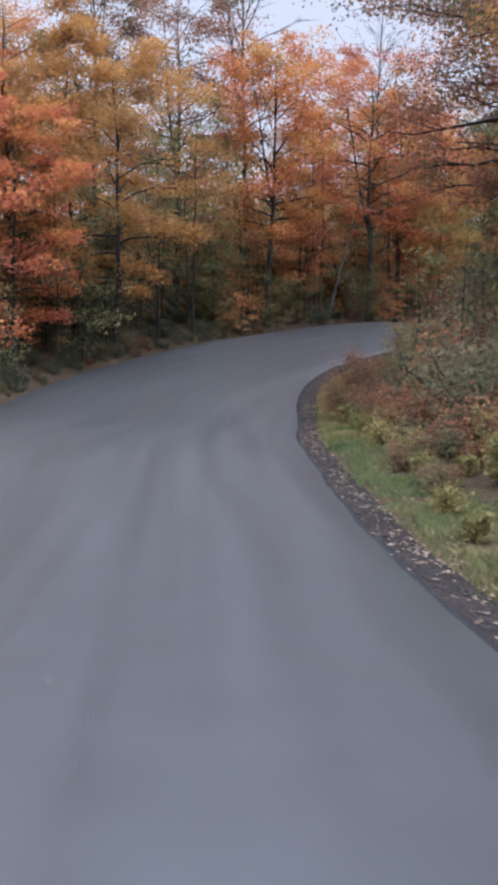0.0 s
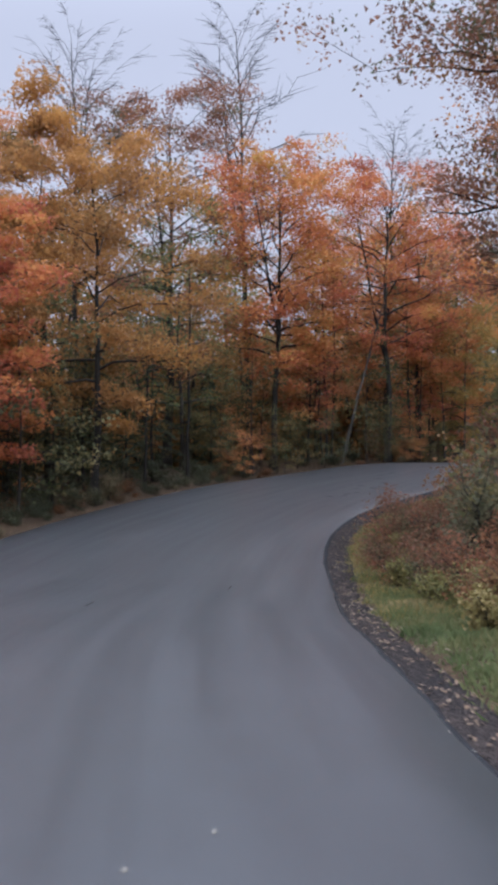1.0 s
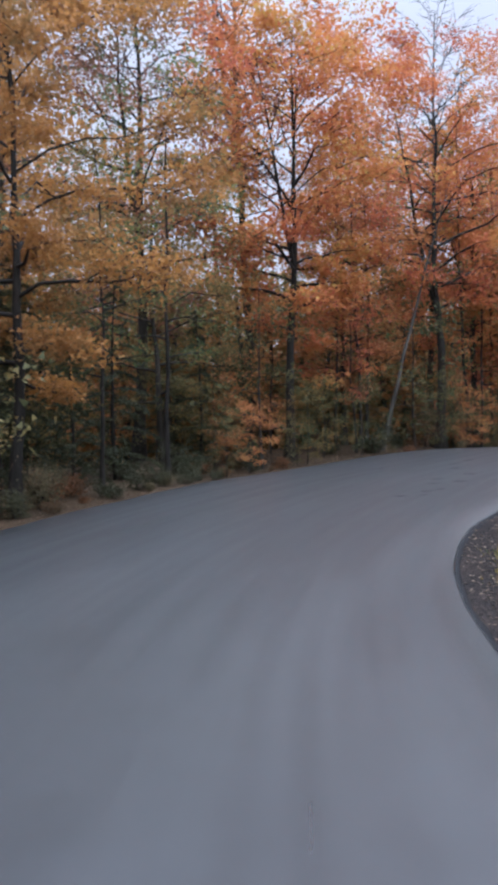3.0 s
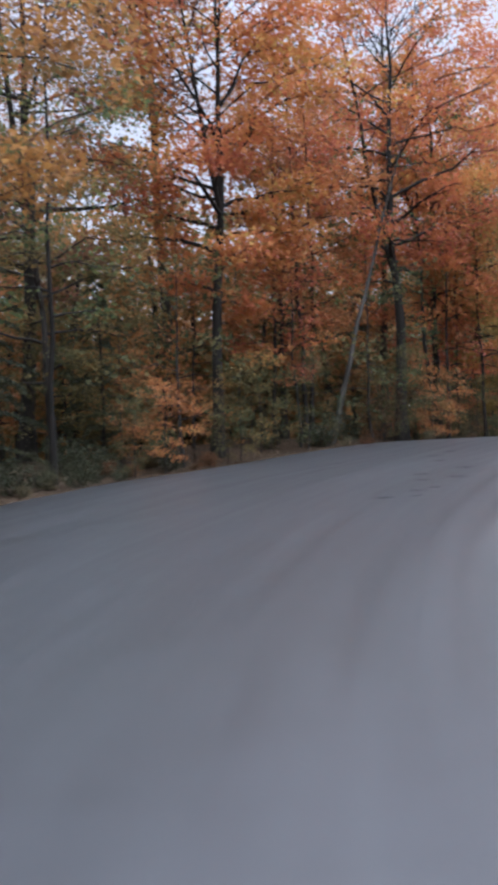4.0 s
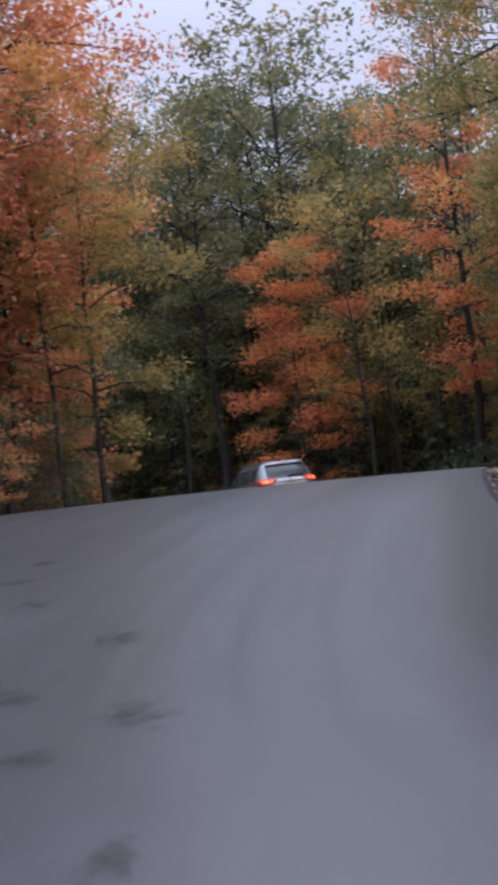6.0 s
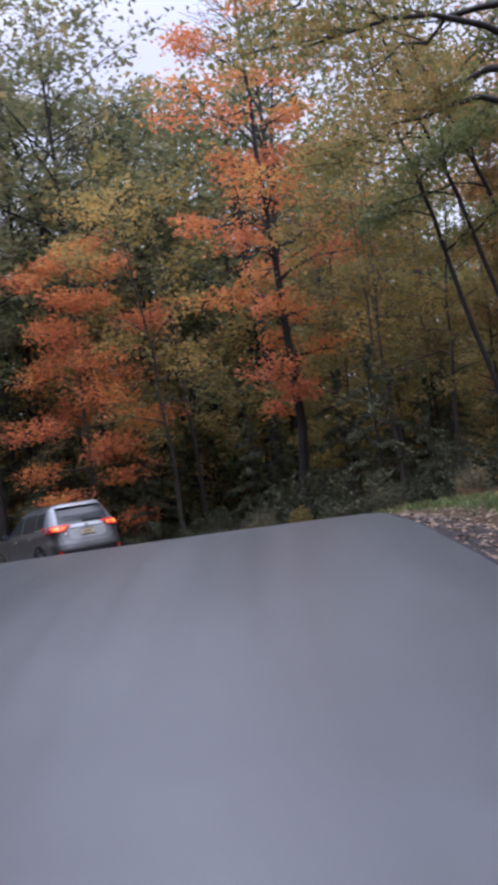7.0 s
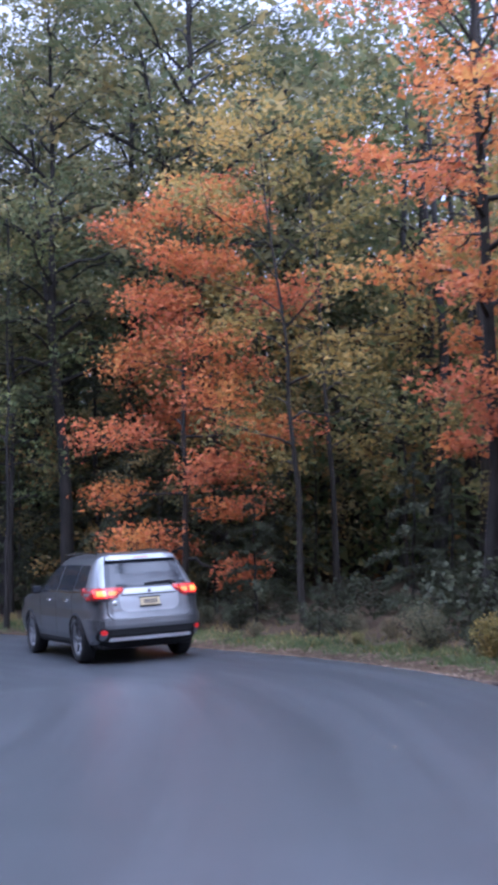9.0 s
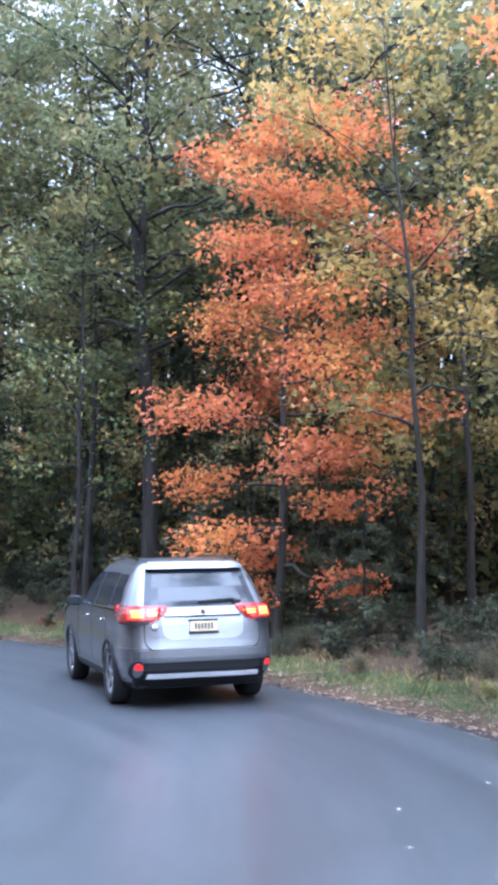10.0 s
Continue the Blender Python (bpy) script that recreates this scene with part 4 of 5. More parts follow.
far_woods("far_woods", "distant autumn woods of orange and olive foliage", 2900, 77, (-60, 5, 80, 130), (10, 46), 12.5, 0.32, L_FAR)
far_woods("far_woods", "distant olive-green woods behind the bend", 2000, 78, (9, 62, 62, 120), (8, 40), 14.5, 0.25, L_FARGREEN, thick=1.35)
far_woods("inner_woods", "dim olive and brown undergrowth inside the bend", 800, 79, (-14, 50, 11, 74), (5, 14), 6.5, 0.26, L_FAR, 0.12)


# ------------------------------------------------------- grass, fallen leaves
def blades(name, label, n, lo, hi, y_range, height, material, seed, x_max=99):
    rng = np.random.default_rng(seed)
    k = rng.integers(4, len(LINE) - 4, 40 * n)
    k = k[(LINE[k, 1] > y_range[0]) & (LINE[k, 1] < y_range[1]) & (LINE[k, 0] < x_max)][:n]
    off = LINE[k, 3] + rng.uniform(0, 1, len(k)) ** 1.1 * (hi - lo) + lo
    xy = LINE[k, :2] - LEFTWARD[k] * off[:, None] + rng.uniform(-0.25, 0.25, (len(k), 2))
    clump = np.array([noise.noise(Vector((x * 1.3, y * 1.3, 4))) for x, y in xy])
    xy, clump = xy[clump > -0.5], clump[clump > -0.5]
    z = ground_height(xy) - 0.02
    m = len(xy)
    h = height * rng.uniform(0.5, 1.2, m) * (0.8 + 0.7 * clump)
    a = rng.uniform(0, 6.28, m)
    w = np.column_stack([np.cos(a), np.sin(a), 0 * a]) * 0.008
    lean = np.column_stack([rng.normal(0, 0.35, m) * h, rng.normal(0, 0.35, m) * h, h])
    o = np.column_stack([xy, z])
    v = np.stack([o - w, o + w, o + 0.55 * lean * [0.6, 0.6, 1.1] + 0.7 * w, o + lean], 1).reshape(-1, 3)
    i = 4 * np.arange(m)[:, None]
    f = np.concatenate([i + [0, 1, 2], i + [0, 2, 3]], 1).reshape(-1, 3)
    ob = new(name, mesh_from(name, v, f))
    ob.data.materials.append(material)
    return tagged(ob, label, "grass", kind="stuff")


blades("grass", "green grass on the verge beside the shoulder", 20000, 0.6, 1.7, (-8, 15), 0.14, L_GRASS, 3)
blades("grass", "tan and green grass with weeds on the verge", 17000, 0.50, 2.1, (11, 34), 0.13, L_WEED, 5)
blades("grass", "thin green grass among the weeds of the verge", 5000, 0.60, 2.0, (14, 34), 0.15, L_GRASS, 6)
blades("grass", "pale green grass at the outside of the bend", 15000, 0.95, 1.9, (44, 74), 0.15, L_GRASS, 4)
blades("grass", "dry tan grass at the edge of the woods", 9000, 1.15, 2.8, (38, 74), 0.13, L_WEED, 7)


def scatter_leaves(name, label, xy, z, size, seed, flat=6.0, material=L_FALLEN):
    rng = np.random.default_rng(seed)
    ob = new(name, leaves_mesh(name, np.column_stack([xy, z]), rng, size, flat, 0.75, crease=0.5 / flat))
    ob.data.materials.append(material)
    return tagged(ob, label, "leaves", kind="stuff")


def along_edge(n, spread, y_range, side, seed):
    rng = np.random.default_rng(seed)
    k = rng.integers(4, len(LINE) - 4, 30 * n)
    k = k[(LINE[k, 1] > y_range[0]) & (LINE[k, 1] < y_range[1])][:n]
    off = rng.uniform(*spread, len(k))
    if side == "right":
        return LINE[k, :2] - LEFTWARD[k] * (LINE[k, 3] + off)[:, None] + rng.uniform(-0.2, 0.2, (len(k), 2))
    return LINE[k, :2] + LEFTWARD[k] * (LINE[k, 4] + off)[:, None] + rng.uniform(-0.2, 0.2, (len(k), 2))


for n, spread, y_range, side, seed in ((3000, (0.10, 1.15), (-10, 34), "right", 1), (8500, (0.06, 1.5), (38, 76), "right", 2), (8000, (0.08, 3.2), (10, 64), "left", 3)):
    pts = along_edge(n, spread, y_range, side, seed)
    scatter_leaves("fallen_leaves", "fallen tan and orange leaves along the road's edge", pts, verge_top(pts) + 0.012, 0.047, seed)
rng_f = np.random.default_rng(9)
k = rng_f.integers(60, len(LINE) - 30, 340)
u = np.where(rng_f.uniform(size=340) < 0.5, rng_f.uniform(0, 1, 340), rng_f.beta(0.5, 3, 340))
off = -LINE[k, 3] + u * (LINE[k, 3] + LINE[k, 4])
pts = LINE[k, :2] + LEFTWARD[k] * off[:, None]
scatter_leaves("fallen_leaves", "single pale leaves stuck to the damp road", pts, LINE[k, 2] + 0.035 * np.sin(math.pi * u) + 0.008, 0.04, 10, 30.0, L_PALE)


def stain(x, y, length, width, seed):
    """A film of dark damp with a ragged outline, lying on the road."""
    rng = np.random.default_rng(seed)
    _, _, _, j = locate([(x, y)])
    t, nrm = TANGENT[j[0]], LEFTWARD[j[0]]
    a = np.linspace(0, 2 * math.pi, 26, endpoint=False)
    r = 1 + 0.22 * rng.normal(size=26).clip(-1.5, 1.5)
    verts = [(x, y)]
    for share in (0.5, 1.0):
        verts += list(np.array([x, y]) + np.outer(np.cos(a) * r * share * length / 2, t) + np.outer(np.sin(a) * r * share * width / 2, nrm))
    z = [road_top(px, py) + 0.006 for px, py in verts]
    n = 26
    faces = [(0, 1 + i, 1 + (i + 1) % n) for i in range(n)]
    faces += [(1 + i, 1 + n + i, 1 + n + (i + 1) % n, 1 + (i + 1) % n) for i in range(n)]
    ob = new("road_stain", mesh_from("road_stain", [(p[0], p[1], h) for p, h in zip(verts, z)], faces))
    ob.data.materials.append(M_STAIN)
    tagged(ob, "dark damp stain on the asphalt", "stain", group="road stains", kind="structure")


rng_s = random.Random(12)
for x, y, a, b in ((2.72, 33.0, 0.75, 0.5), (3.17, 33.0, 0.5, 0.35), (3.75, 35.3, 0.7, 0.35), (3.62, 34.1, 0.9, 0.35), (4.35, 35.6, 1.2, 0.4), (3.3, 33.7, 0.9, 0.2),
                   (4.0, 36.4, 1.2, 0.35), (4.9, 37.2, 1.5, 0.3), (3.25, 39.9, 0.5, 0.35), (4.9, 38.9, 1.0, 0.4), (5.1, 40.1, 0.9, 0.5), (5.6, 40.8, 0.8, 0.3)):
    stain(x, y, a, b, rng_s.randrange(999))

# ======================================================= the silver car on the road
M_PAINT = plain("silver_paint", (0.10, 0.104, 0.112), 0.30, 0.75, vary=0.05, scale=2.0, coat=0.4)
# Paler copy of the body silver; the light in the plate hollow is painted in.
M_RECESS = plain("lightened_silver", (0.19, 0.195, 0.205), 0.35, 0.7, vary=0.04, scale=2.0)
M_GLASS = plain("tinted_glass", (0.014, 0.016, 0.02), 0.06, 0.0, 0.2, vary=0.1)
M_BLACK = plain("black_plastic_and_shade", (0.010, 0.010, 0.011), 0.6, spec=0.2)
M_RUBBER = plain("tyre_rubber", (0.013, 0.013, 0.014), 0.85, spec=0.15, scale=30)
M_CHROME = plain("chrome_trim", (0.72, 0.73, 0.76), 0.12, 1.0, vary=0.04)
M_ALLOY = plain("alloy_rim", (0.17, 0.175, 0.19), 0.4, 0.8, vary=0.08)
M_LENS = plain("red_lens", (0.17, 0.005, 0.005), 0.15, 0.0, 0.3)
M_GLOW = emitter("lit_red_lamp", (1.0, 0.028, 0.008), 0.75)
# The bumper reflectors are no lamps; a faint glow is added to their red.
M_REFLECTOR_GLOW = emitter("glowing_red_reflector", (1.0, 0.03, 0.02), 0.06)
M_SATIN = plain("satin_silver", (0.22, 0.225, 0.24), 0.35, 0.7, vary=0.05)
# Pale base colour stands for the sky mirrored in the chrome strip.
M_STRIP = plain("bright_strip", (0.70, 0.71, 0.74), 0.4, 0.2, vary=0.04)
M_HOT = emitter("lit_amber_core", (1.0, 0.30, 0.03), 1.0)
M_PLATE = plain("licence_plate", (0.34, 0.27, 0.15), 0.5)
M_INK = plain("plate_ink", (0.06, 0.05, 0.05), 0.6)
M_WHITE = plain("white_badge", (0.75, 0.75, 0.75), 0.4)
# height, half width, rear, front of the body's outline
BODY = np.array([
    (0.24, 0.78, 0.34, 4.40), (0.31, 0.85, 0.20, 4.52), (0.45, 0.885, 0.07, 4.63), (0.58, 0.90, 0.05, 4.68), (0.68, 0.905, 0.06, 4.67),
    (0.74, 0.90, 0.075, 4.62), (0.82, 0.893, 0.09, 4.55), (0.94, 0.90, 0.11, 4.42), (1.00, 0.897, 0.125, 4.15), (1.06, 0.882, 0.145, 3.60),
    (1.12, 0.855, 0.175, 3.36), (1.20, 0.815, 0.225, 3.14), (1.35, 0.765, 0.335, 2.88), (1.48, 0.70, 0.415, 2.64), (1.56, 0.655, 0.465, 2.46),
    (1.615, 0.60, 0.50, 2.30), (1.645, 0.53, 0.56, 2.12), (1.662, 0.40, 0.75, 1.95), (1.668, 0.12, 1.1, 1.6)])
# how square the outline is across and along the car
CROSS, ALONG = 0.30, 0.17


def outline(z):
    w, a, b = (np.interp(z, BODY[:, 0], BODY[:, c]) for c in (1, 2, 3))
    return w, (a + b) / 2, (b - a) / 2


def rear_y(x, z):
    w, mid, half = outline(z)
    u = min(0.998, abs(x) / w) ** (2 / CROSS)
    return mid - half * (1 - u) ** (ALONG / 2)


def front_y(x, z):
    _, mid, _ = outline(z)
    return 2 * mid - rear_y(x, z)


def side_x(y, z):
    w, mid, half = outline(z)
    u = min(0.998, abs(y - mid) / half) ** (2 / ALONG)
    return w * (1 - u) ** (CROSS / 2)


def car_body_mesh():
    bm = bmesh.new()
    levels = np.unique(np.concatenate([BODY[:, 0], np.linspace(0.24, 1.04, 22)]))
    n, rings = 144, []
    for z in levels:
        w, mid, half = outline(z)
        ring = []
        for k in range(n):
            a = 2 * math.pi * k / n
            c, s = math.cos(a), math.sin(a)
            ring.append(bm.verts.new((w * math.copysign(abs(c) ** CROSS, c), mid + half * math.copysign(abs(s) ** ALONG, s), z)))
        rings.append(ring)
    for a, b in zip(rings, rings[1:]):
        for k in range(n):
            bm.faces.new((a[k], a[(k + 1) % n], b[(k + 1) % n], b[k]))
    bm.faces.new(rings[-1])
    gone = []
    for f in bm.faces:
        c = f.calc_center_median()
        if abs(c.x) > 0.6 and any((c.y - y) ** 2 + (c.z - 0.345) ** 2 < 0.40 ** 2 for y in (0.98, 3.65)):
            gone.append(f)
    bmesh.ops.delete(bm, geom=gone, context="FACES")
    for f in bm.faces:
        f.smooth = True
    return bm


def rear_panel(x0, x1, z0, z1, proud, nx=14, nz=6, thick=0.02):
    """A panel on the rear of the body. x0 and x1 are functions of the height."""
    bm = bmesh.new()
    grid = []
    for i in range(nz + 1):
        z = z0 + (z1 - z0) * i / nz
        row = []
        for k in range(nx + 1):
            x = x0(z) + (x1(z) - x0(z)) * k / nx
            row.append(bm.verts.new((x, rear_y(x, z) - proud, z)))
        grid.append(row)
    faces = [bm.faces.new((grid[i][k], grid[i][k + 1], grid[i + 1][k + 1], grid[i + 1][k])) for i in range(nz) for k in range(nx)]
    ext = bmesh.ops.extrude_face_region(bm, geom=faces)
    for v in [g for g in ext["geom"] if isinstance(g, bmesh.types.BMVert)]:
        v.co.y += thick
    bmesh.ops.recalc_face_normals(bm, faces=bm.faces)
    return bm


def oval(x, z, rx, rz):
    """An edge, left or right, of an oval on the rear."""
    return lambda h: x + rx * math.sqrt(max(0.0, 1 - ((h - z) / rz) ** 2))


def side_panel(side, y0, y1, z0, z1, proud, ny=10, nz=5, thick=0.02):
    bm = bmesh.new()
    grid = []
    for i in range(nz + 1):
        z = z0 + (z1 - z0) * i / nz
        row = []
        for k in range(ny + 1):
            y = y0(z) + (y1(z) - y0(z)) * k / ny
            row.append(bm.verts.new((side * (side_x(y, z) + proud), y, z)))
        grid.append(row)
    faces = [bm.faces.new((grid[i][k], grid[i][k + 1], grid[i + 1][k + 1], grid[i + 1][k])) for i in range(nz) for k in range(ny)]
    ext = bmesh.ops.extrude_face_region(bm, geom=faces)
    for v in [g for g in ext["geom"] if isinstance(g, bmesh.types.BMVert)]:
        v.co.x -= side * thick
    bmesh.ops.recalc_face_normals(bm, faces=bm.faces)
    return bm


def box(size, at, bevel=0.01, turn=None):
    bm = bmesh.new()
    bmesh.ops.create_cube(bm, size=1, matrix=Matrix.Translation(at) @ (turn or Matrix()) @ Matrix.Diagonal((*size, 1)))
    if bevel:
        bmesh.ops.bevel(bm, geom=bm.edges[:], offset=bevel, segments=2, affect="EDGES", profile=0.5)
    return bm


def lathe(profile, n=40):
    """Turned about the x axis; profile: (x, radius)."""
    bm = bmesh.new()
    rings = [[bm.verts.new((x, r * math.cos(2 * math.pi * k / n), r * math.sin(2 * math.pi * k / n))) for k in range(n)] for x, r in profile]
    for a, b in zip(rings, rings[1:]):
        for k in range(n):
            bm.faces.new((a[k], a[(k + 1) % n], b[(k + 1) % n], b[k]))
    for f in bm.faces:
        f.smooth = True
    bmesh.ops.recalc_face_normals(bm, faces=bm.faces)
    return bm


def wheel(car, x, y):
    side = 1 if x > 0 else -1
    tyre_bm = lathe([(-0.10, 0.235), (-0.112, 0.27), (-0.112, 0.315), (-0.085, 0.343), (-0.03, 0.347), (0.03, 0.347), (0.085, 0.343), (0.112, 0.315), (0.112, 0.27), (0.10, 0.235), (-0.10, 0.235)])
    bmesh.ops.translate(tyre_bm, verts=tyre_bm.verts, vec=(x, y, 0.347))
    w = part("wheel", tyre_bm, M_RUBBER, car, "black tyre on an alloy wheel")
    rim = lathe([(0.085, 0.235), (0.10, 0.228), (0.075, 0.20), (0.06, 0.19), (-0.05, 0.19)])
    hub = lathe([(0.0, 0.05), (0.085, 0.05), (0.09, 0.03), (0.09, 0.001)])
    for b in (rim, hub):
        for v in b.verts:
            v.co = Vector((x + side * v.co.x, y + v.co.y, 0.347 + v.co.z))
    part("rim", rim, M_ALLOY, w)
    part("hub", hub, M_ALLOY, w)
    for k in range(5):
        a = 2 * math.pi * k / 5
        turn = Matrix.Rotation(a, 4, "X")
        sp = box((0.03, 0.045, 0.17), (0, 0, 0.125), 0.008)
        for v in sp.verts:
            v.co = Vector((x + side * 0.07, y, 0.347)) + (turn @ v.co)
        part("spoke", sp, M_ALLOY, w)
    disc = lathe([(-0.02, 0.17), (-0.02, 0.001)])
    for v in disc.verts:
        v.co = Vector((x + side * v.co.x, y + v.co.y, 0.347 + v.co.z))
    part("brake_disc", disc, M_BLACK, w)


def arch_ring(side, y):
    bm = bmesh.new()
    rows = []
    for k in range(25):
        a = math.pi * (-0.08 + 1.16 * k / 24)
        row = []
        for r, d in ((0.375, -0.10), (0.375, 0.012), (0.40, 0.016), (0.425, 0.004)):
            yy, zz = y + r * math.cos(a), 0.345 + r * math.sin(a)
            row.append(bm.verts.new((side * (side_x(yy, max(0.26, zz)) + d), yy, max(0.2, zz))))
        rows.append(row)
    for a, b in zip(rows, rows[1:]):
        for k in range(3):
            bm.faces.new((a[k], a[k + 1], b[k + 1], b[k]))
    bmesh.ops.recalc_face_normals(bm, faces=bm.faces)
    return bm


def tube_part(name, pts, r, material, parent, sides=8, label=""):
    return part(name, tubes_mesh(name, [(pts, [r] * len(pts), sides)]), material, parent, label)


def build_car(x, y, turn):
    car = tagged(new("car"), "silver sport utility car with lit brake lamps on the road", "car")
    part("body", car_body_mesh(), M_PAINT, car, "silver metallic body shell")
    part("underbody", box((1.50, 4.1, 0.30), (0, 2.35, 0.37), 0.05), M_BLACK, car)
    part("rear_window", rear_panel(lambda z: -0.66 + 0.22 * (z - 1.14), lambda z: 0.66 - 0.22 * (z - 1.14), 1.145, 1.545, 0.006, 16, 8), M_GLASS, car, "dark tinted rear window")
    part("spoiler", rear_panel(lambda z: -0.60 + 0.5 * (z - 1.5), lambda z: 0.60 - 0.5 * (z - 1.5), 1.555, 1.622, 0.075, 16, 4, 0.13), M_PAINT, car)
    part("high_brake_lamp", rear_panel(lambda z: -0.11, lambda z: 0.11, 1.578, 1.592, 0.08, 4, 2), M_LENS, car, "unlit high brake lamp")
    # The tailgate stands proud of a dark gap that follows its edge.
    taper = lambda z: 0.66 - 0.55 * max(0.0, 0.76 - z) - 2.2 * max(0.0, 0.69 - z)
    part("tailgate_gap", rear_panel(lambda z: -taper(z + 0.012) - 0.014, lambda z: taper(z + 0.012) + 0.014, 0.628, 1.14, 0.010, 16, 12), M_BLACK, car)
    part("tailgate", rear_panel(lambda z: -taper(z), lambda z: taper(z), 0.645, 1.13, 0.018, 18, 14), M_PAINT, car)
    hollow = lambda z: 0.47 - 0.6 * max(0.0, 0.86 - z) - 1.6 * max(0.0, 0.81 - z)
    part("plate_recess", rear_panel(lambda z: -hollow(z), lambda z: hollow(z), 0.775, 1.03, 0.022, 14, 8), M_RECESS, car, "hollow round the number plate, its light put into paler silver")
    part("garnish", rear_panel(lambda z: -0.36 - 0.9 * (1.12 - z), lambda z: 0.36 + 0.9 * (1.12 - z), 1.035, 1.115, 0.05, 14, 4, 0.05), M_SATIN, car, "bright silver bar above the plate")
    # Black strip painting the shadow that the garnish casts on the tailgate.
    part("garnish_shadow", rear_panel(lambda z: -0.44, lambda z: 0.44, 1.018, 1.034, 0.032, 12, 1), M_BLACK, car)
    part("badge", box((0.055, 0.012, 0.05), (0, rear_y(0, 1.07) - 0.058, 1.075), 0.004, Matrix.Rotation(radians(45), 4, "Y")), M_INK, car)
    # A ledge of painted bumper below the tailgate.
    part("bumper", rear_panel(lambda z: -0.875, lambda z: 0.875, 0.535, 0.665, 0.045, 24, 5, 0.09), M_PAINT, car)
    for side in (-1, 1):
        part("bumper_corner", side_panel(side, lambda z: 0.06, lambda z: 0.60 - 1.4 * abs(z - 0.6), 0.54, 0.69, 0.02, 10, 4), M_PAINT, car)
        lamp = part("tail_lamp", rear_panel(lambda z: side * 0.885, lambda z: side * (0.40 + 1.5 * max(0.0, 1.085 - z)), 0.97, 1.15, 0.036, 14, 7, 0.07), M_LENS, car, "lit red tail lamp")
        part("lamp_foot", rear_panel(lambda z: side * 0.885, lambda z: side * (0.60 + 0.5 * (1.0 - z)), 0.945, 0.985, 0.038, 8, 2), M_BLACK, lamp)
        part("glow_band", rear_panel(lambda z: side * 0.83, lambda z: side * 0.655, 1.005, 1.125, 0.044, 6, 4), M_GLOW, lamp)
        part("glow_core", rear_panel(lambda z: side * 0.80, lambda z: side * 0.68, 1.025, 1.105, 0.052, 5, 4), M_HOT, lamp)
        for k in range(4):
            z = 1.01 + 0.03 * k
            part("glow_strip", rear_panel(lambda zz: side * 0.635, lambda zz: side * (0.575 - 0.045 * k), z, z + 0.019, 0.048, 6, 1), M_HOT if k in (1, 2) else M_GLOW, lamp)
        part("lamp_side", side_panel(side, lambda z: 0.10, lambda z: 0.40 - 0.9 * abs(z - 1.09), 0.99, 1.13, 0.014, 8, 4), M_LENS, lamp)
        part("glow_side", side_panel(side, lambda z: 0.11, lambda z: 0.20, 1.02, 1.11, 0.022, 4, 3), M_GLOW, lamp)
        oval_reflector = part("reflector", rear_panel(oval(side * 0.745, 0.45, -0.05, 0.085), oval(side * 0.745, 0.45, 0.05, 0.085), 0.367, 0.533, 0.056, 6, 8), M_ALLOY, car, "red reflector in a bright surround")
        part("red_lens", rear_panel(oval(side * 0.745, 0.488, -0.045, 0.042), oval(side * 0.745, 0.488, 0.045, 0.042), 0.448, 0.528, 0.064, 6, 6), M_REFLECTOR_GLOW, oval_reflector)
        part("fog_pocket", rear_panel(oval(side * 0.745, 0.45, -0.085, 0.105), oval(side * 0.745, 0.45, 0.085, 0.105), 0.347, 0.553, 0.05, 6, 8), M_BLACK, car)
    part("bumper_insert", rear_panel(lambda z: -0.73, lambda z: 0.73, 0.405, 0.535, 0.028, 16, 3), M_BLACK, car)
    part("lower_bumper", rear_panel(lambda z: -0.83, lambda z: 0.83, 0.225, 0.345, 0.03, 20, 4), M_BLACK, car)
    part("chrome_strip", rear_panel(lambda z: -0.635 - 0.3 * (0.40 - z), lambda z: 0.635 + 0.3 * (0.40 - z), 0.350, 0.402, 0.056, 16, 3, 0.04), M_STRIP, car, "bright strip across the bumper")
    plate = part("number_plate", rear_panel(lambda z: -0.155, lambda z: 0.155, 0.845, 0.985, 0.036, 4, 3), M_PLATE, car, "tan number plate in a dark frame")
    part("plate_frame", rear_panel(lambda z: -0.17, lambda z: 0.17, 0.832, 0.862, 0.042, 4, 1), M_BLACK, plate)
    part("plate_frame", rear_panel(lambda z: -0.17, lambda z: 0.17, 0.972, 0.99, 0.042, 4, 1), M_BLACK, plate)
    for k in range(6):
        part("plate_bar", rear_panel(lambda z: -0.105 + 0.038 * k, lambda z: -0.079 + 0.038 * k, 0.885, 0.95, 0.04, 1, 1), M_INK, plate)
    sticker = part("sticker", lathe([(0.0, 0.045), (0.004, 0.045), (0.004, 0.001)], 20), M_INK, car, "round dark sticker on the tailgate")
    sticker.matrix_basis = pose(-0.555, rear_y(-0.555, 0.92) - 0.022, 0.92, 0, 0, -90)
    part("sticker_disc", lathe([(0.0, 0.03), (0.007, 0.03), (0.007, 0.001)], 20), M_WHITE, sticker)
    part("sticker_dot", lathe([(0.0, 0.014), (0.01, 0.014), (0.01, 0.001)], 14), M_INK, sticker)
    part("lettering", rear_panel(lambda z: -0.61, lambda z: -0.45, 0.80, 0.815, 0.022, 4, 1, 0.01), M_INK, car)
    wiper = part("wiper", box((0.44, 0.025, 0.035), (0.19, rear_y(0, 1.19) - 0.03, 1.19), 0.008, Matrix.Rotation(radians(-3), 4, "Y")), M_BLACK, car)
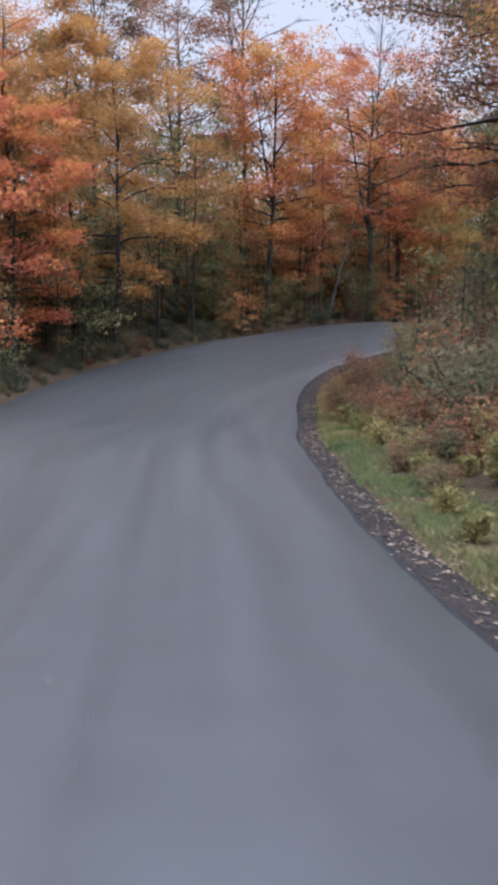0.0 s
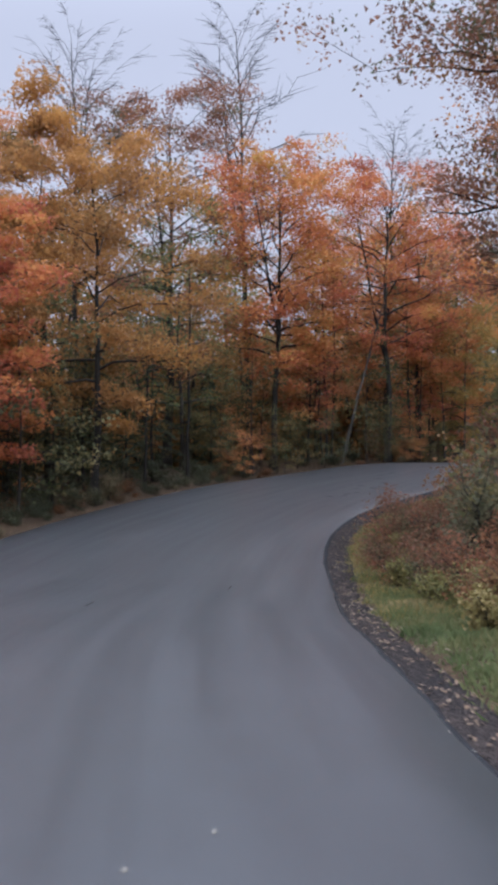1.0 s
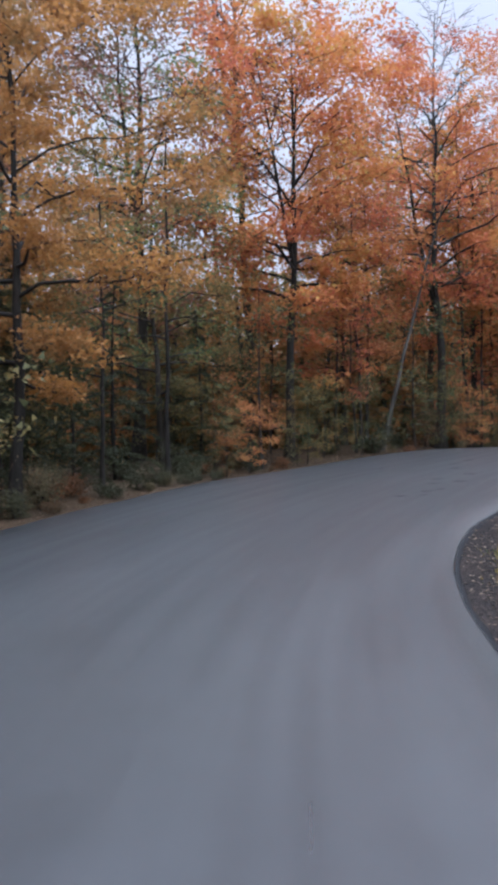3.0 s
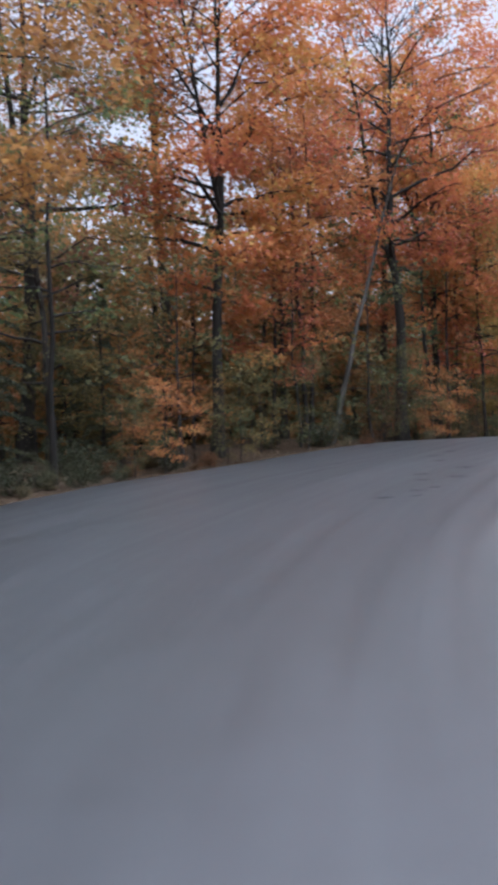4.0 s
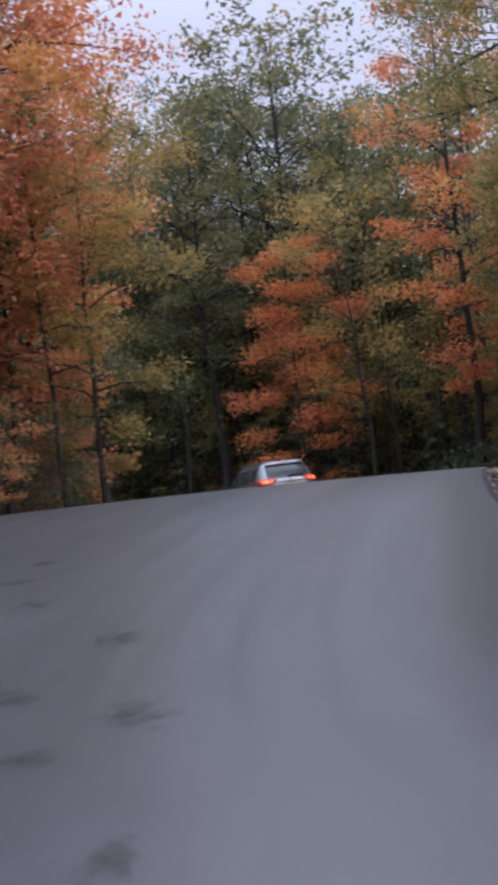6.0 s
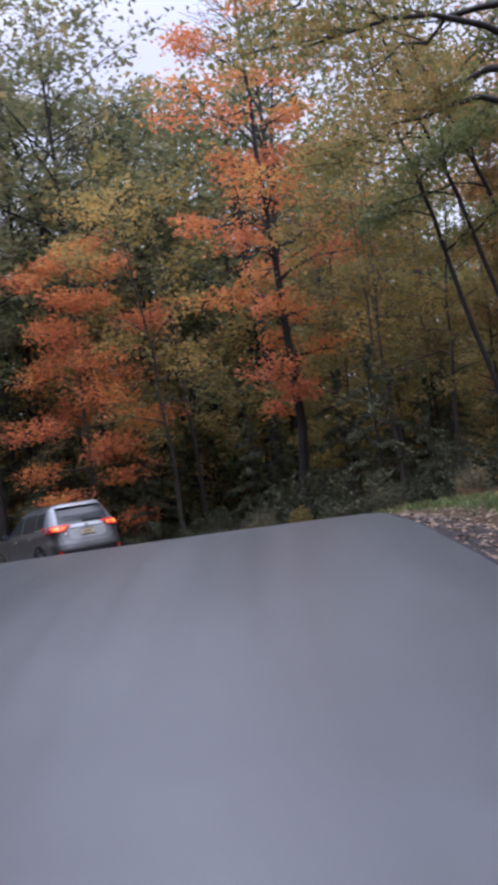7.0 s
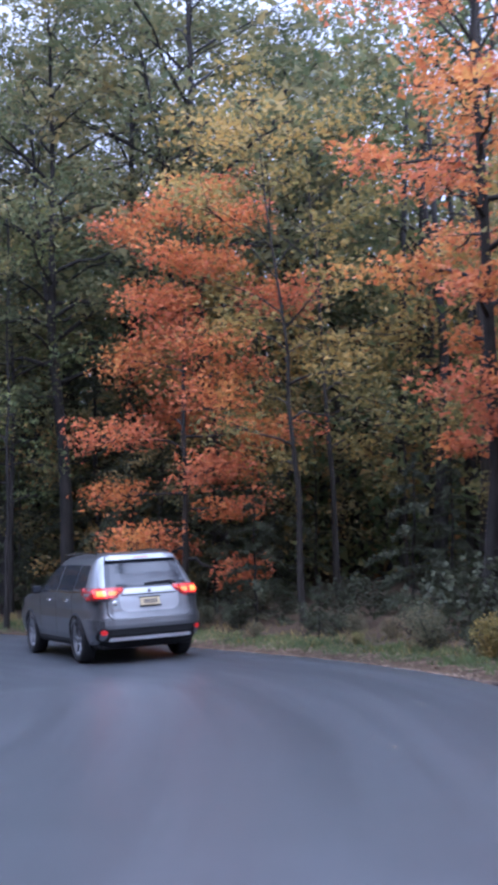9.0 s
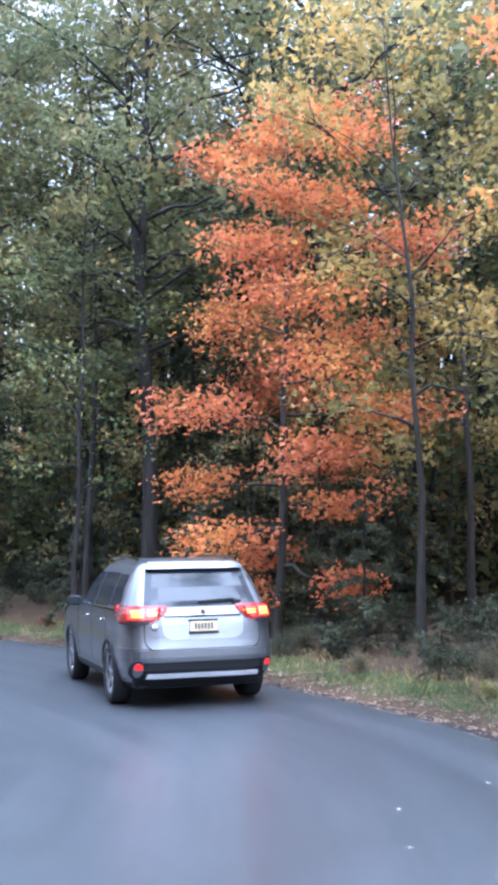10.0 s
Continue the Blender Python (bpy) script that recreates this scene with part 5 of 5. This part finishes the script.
    part("wiper_hub", box((0.10, 0.05, 0.05), (0.42, rear_y(0.3, 1.17) - 0.02, 1.175), 0.015), M_BLACK, wiper)
    for side in (-1, 1):
        part("rear_quarter_window", side_panel(side, lambda z: 0.62 + 0.25 * (z - 1.12), lambda z: 1.16, 1.13, 1.49, 0.004), M_GLASS, car)
        part("rear_door_window", side_panel(side, lambda z: 1.20, lambda z: 2.04, 1.11, 1.50, 0.004), M_GLASS, car)
        part("front_door_window", side_panel(side, lambda z: 2.10, lambda z: 3.06 - 1.35 * (z - 1.11), 1.11, 1.50, 0.004), M_GLASS, car)
        part("window_trim", side_panel(side, lambda z: 0.58, lambda z: 3.12, 1.075, 1.10, 0.010, 16, 1), M_CHROME, car)
        part("sill", side_panel(side, lambda z: 1.42, lambda z: 3.2, 0.26, 0.36, 0.016, 10, 2), M_BLACK, car)
        for yy in (1.45, 2.40):
            hx = side_x(yy, 0.95)
            part("door_handle", box((0.03, 0.19, 0.03), (side * (hx + 0.016), yy, 0.95), 0.01), M_CHROME, car)
        for yy in (1.18, 2.07, 3.02):
            part("door_gap", side_panel(side, lambda z: yy - 0.004, lambda z: yy + 0.004, 0.42, 1.06, 0.003, 1, 8, 0.006), M_BLACK, car)
        mirror = part("door_mirror", box((0.17, 0.10, 0.13), (side * 0.945, 3.02, 1.11), 0.035), M_BLACK, car)
        part("mirror_glass", box((0.13, 0.006, 0.09), (side * 0.95, 2.967, 1.11), 0.002), M_GLASS, mirror)
        rail = [(side * 0.60, yy, 1.655 + 0.03 * math.sin(math.pi * (yy - 0.75) / 1.7)) for yy in np.linspace(0.75, 2.45, 9)]
        tube_part("roof_rail", rail, 0.016, M_CHROME, car)
        for yy in (0.98, 3.65):
            part("arch_trim", arch_ring(side, yy), M_BLACK, car)
            wheel(car, side * 0.79, yy)
        part("headlamp", side_panel(side, lambda z: 4.15, lambda z: 4.50, 0.80, 0.92, 0.006), M_CHROME, car)
    bm = bmesh.new()
    grid = []
    for i in range(6):
        z = 1.09 + 0.45 * i / 5
        w, mid, half = outline(z)
        row = []
        for k in range(13):
            xx = (w - 0.12) * (-1 + 2 * k / 12)
            row.append(bm.verts.new((xx, front_y(xx, z) + 0.006, z)))
        grid.append(row)
    for i in range(5):
        for k in range(12):
            bm.faces.new((grid[i][k], grid[i][k + 1], grid[i + 1][k + 1], grid[i + 1][k]))
    part("windscreen", bm, M_GLASS, car)
    tube_part("aerial", [(0, 0.85, 1.65), (0, 0.80, 1.70), (0, 0.74, 1.73)], 0.012, M_BLACK, car, 6)
    pipe = part("exhaust_pipe", lathe([(0, 0.03), (0.12, 0.03), (0.12, 0.025), (0.02, 0.025)], 16), M_CHROME, car)
    pipe.matrix_basis = pose(0.52, 0.30, 0.27, 0, 0, 90)
    way = Vector((-math.sin(radians(turn)), math.cos(radians(turn)), 0))
    across = Vector((way.y, -way.x, 0))

    def road_z(px, py):
        z, r, l, _ = locate([(px, py)])
        u = float(np.clip(-r[0] / (-r[0] - l[0]), 0, 1))
        return float(z[0]) + 0.035 * math.sin(math.pi * u)

    spots = {(f, s): Vector((x, y, 0)) + way * f + across * s for f in (0.98, 3.65) for s in (-0.79, 0.79)}
    zs = {k: road_z(v.x, v.y) for k, v in spots.items()}
    rear, front = (zs[0.98, -0.79] + zs[0.98, 0.79]) / 2, (zs[3.65, -0.79] + zs[3.65, 0.79]) / 2
    pitch = math.degrees(math.atan2(front - rear, 2.67))
    roll = math.degrees(math.atan2((zs[0.98, -0.79] + zs[3.65, -0.79] - zs[0.98, 0.79] - zs[3.65, 0.79]) / 2, 1.58))
    z0 = rear - (front - rear) / 2.67 * 0.98
    car.matrix_basis = pose(x, y, z0 + 0.004, pitch, roll, turn)
    return car


build_car(18.5, 59.2, -6.4)
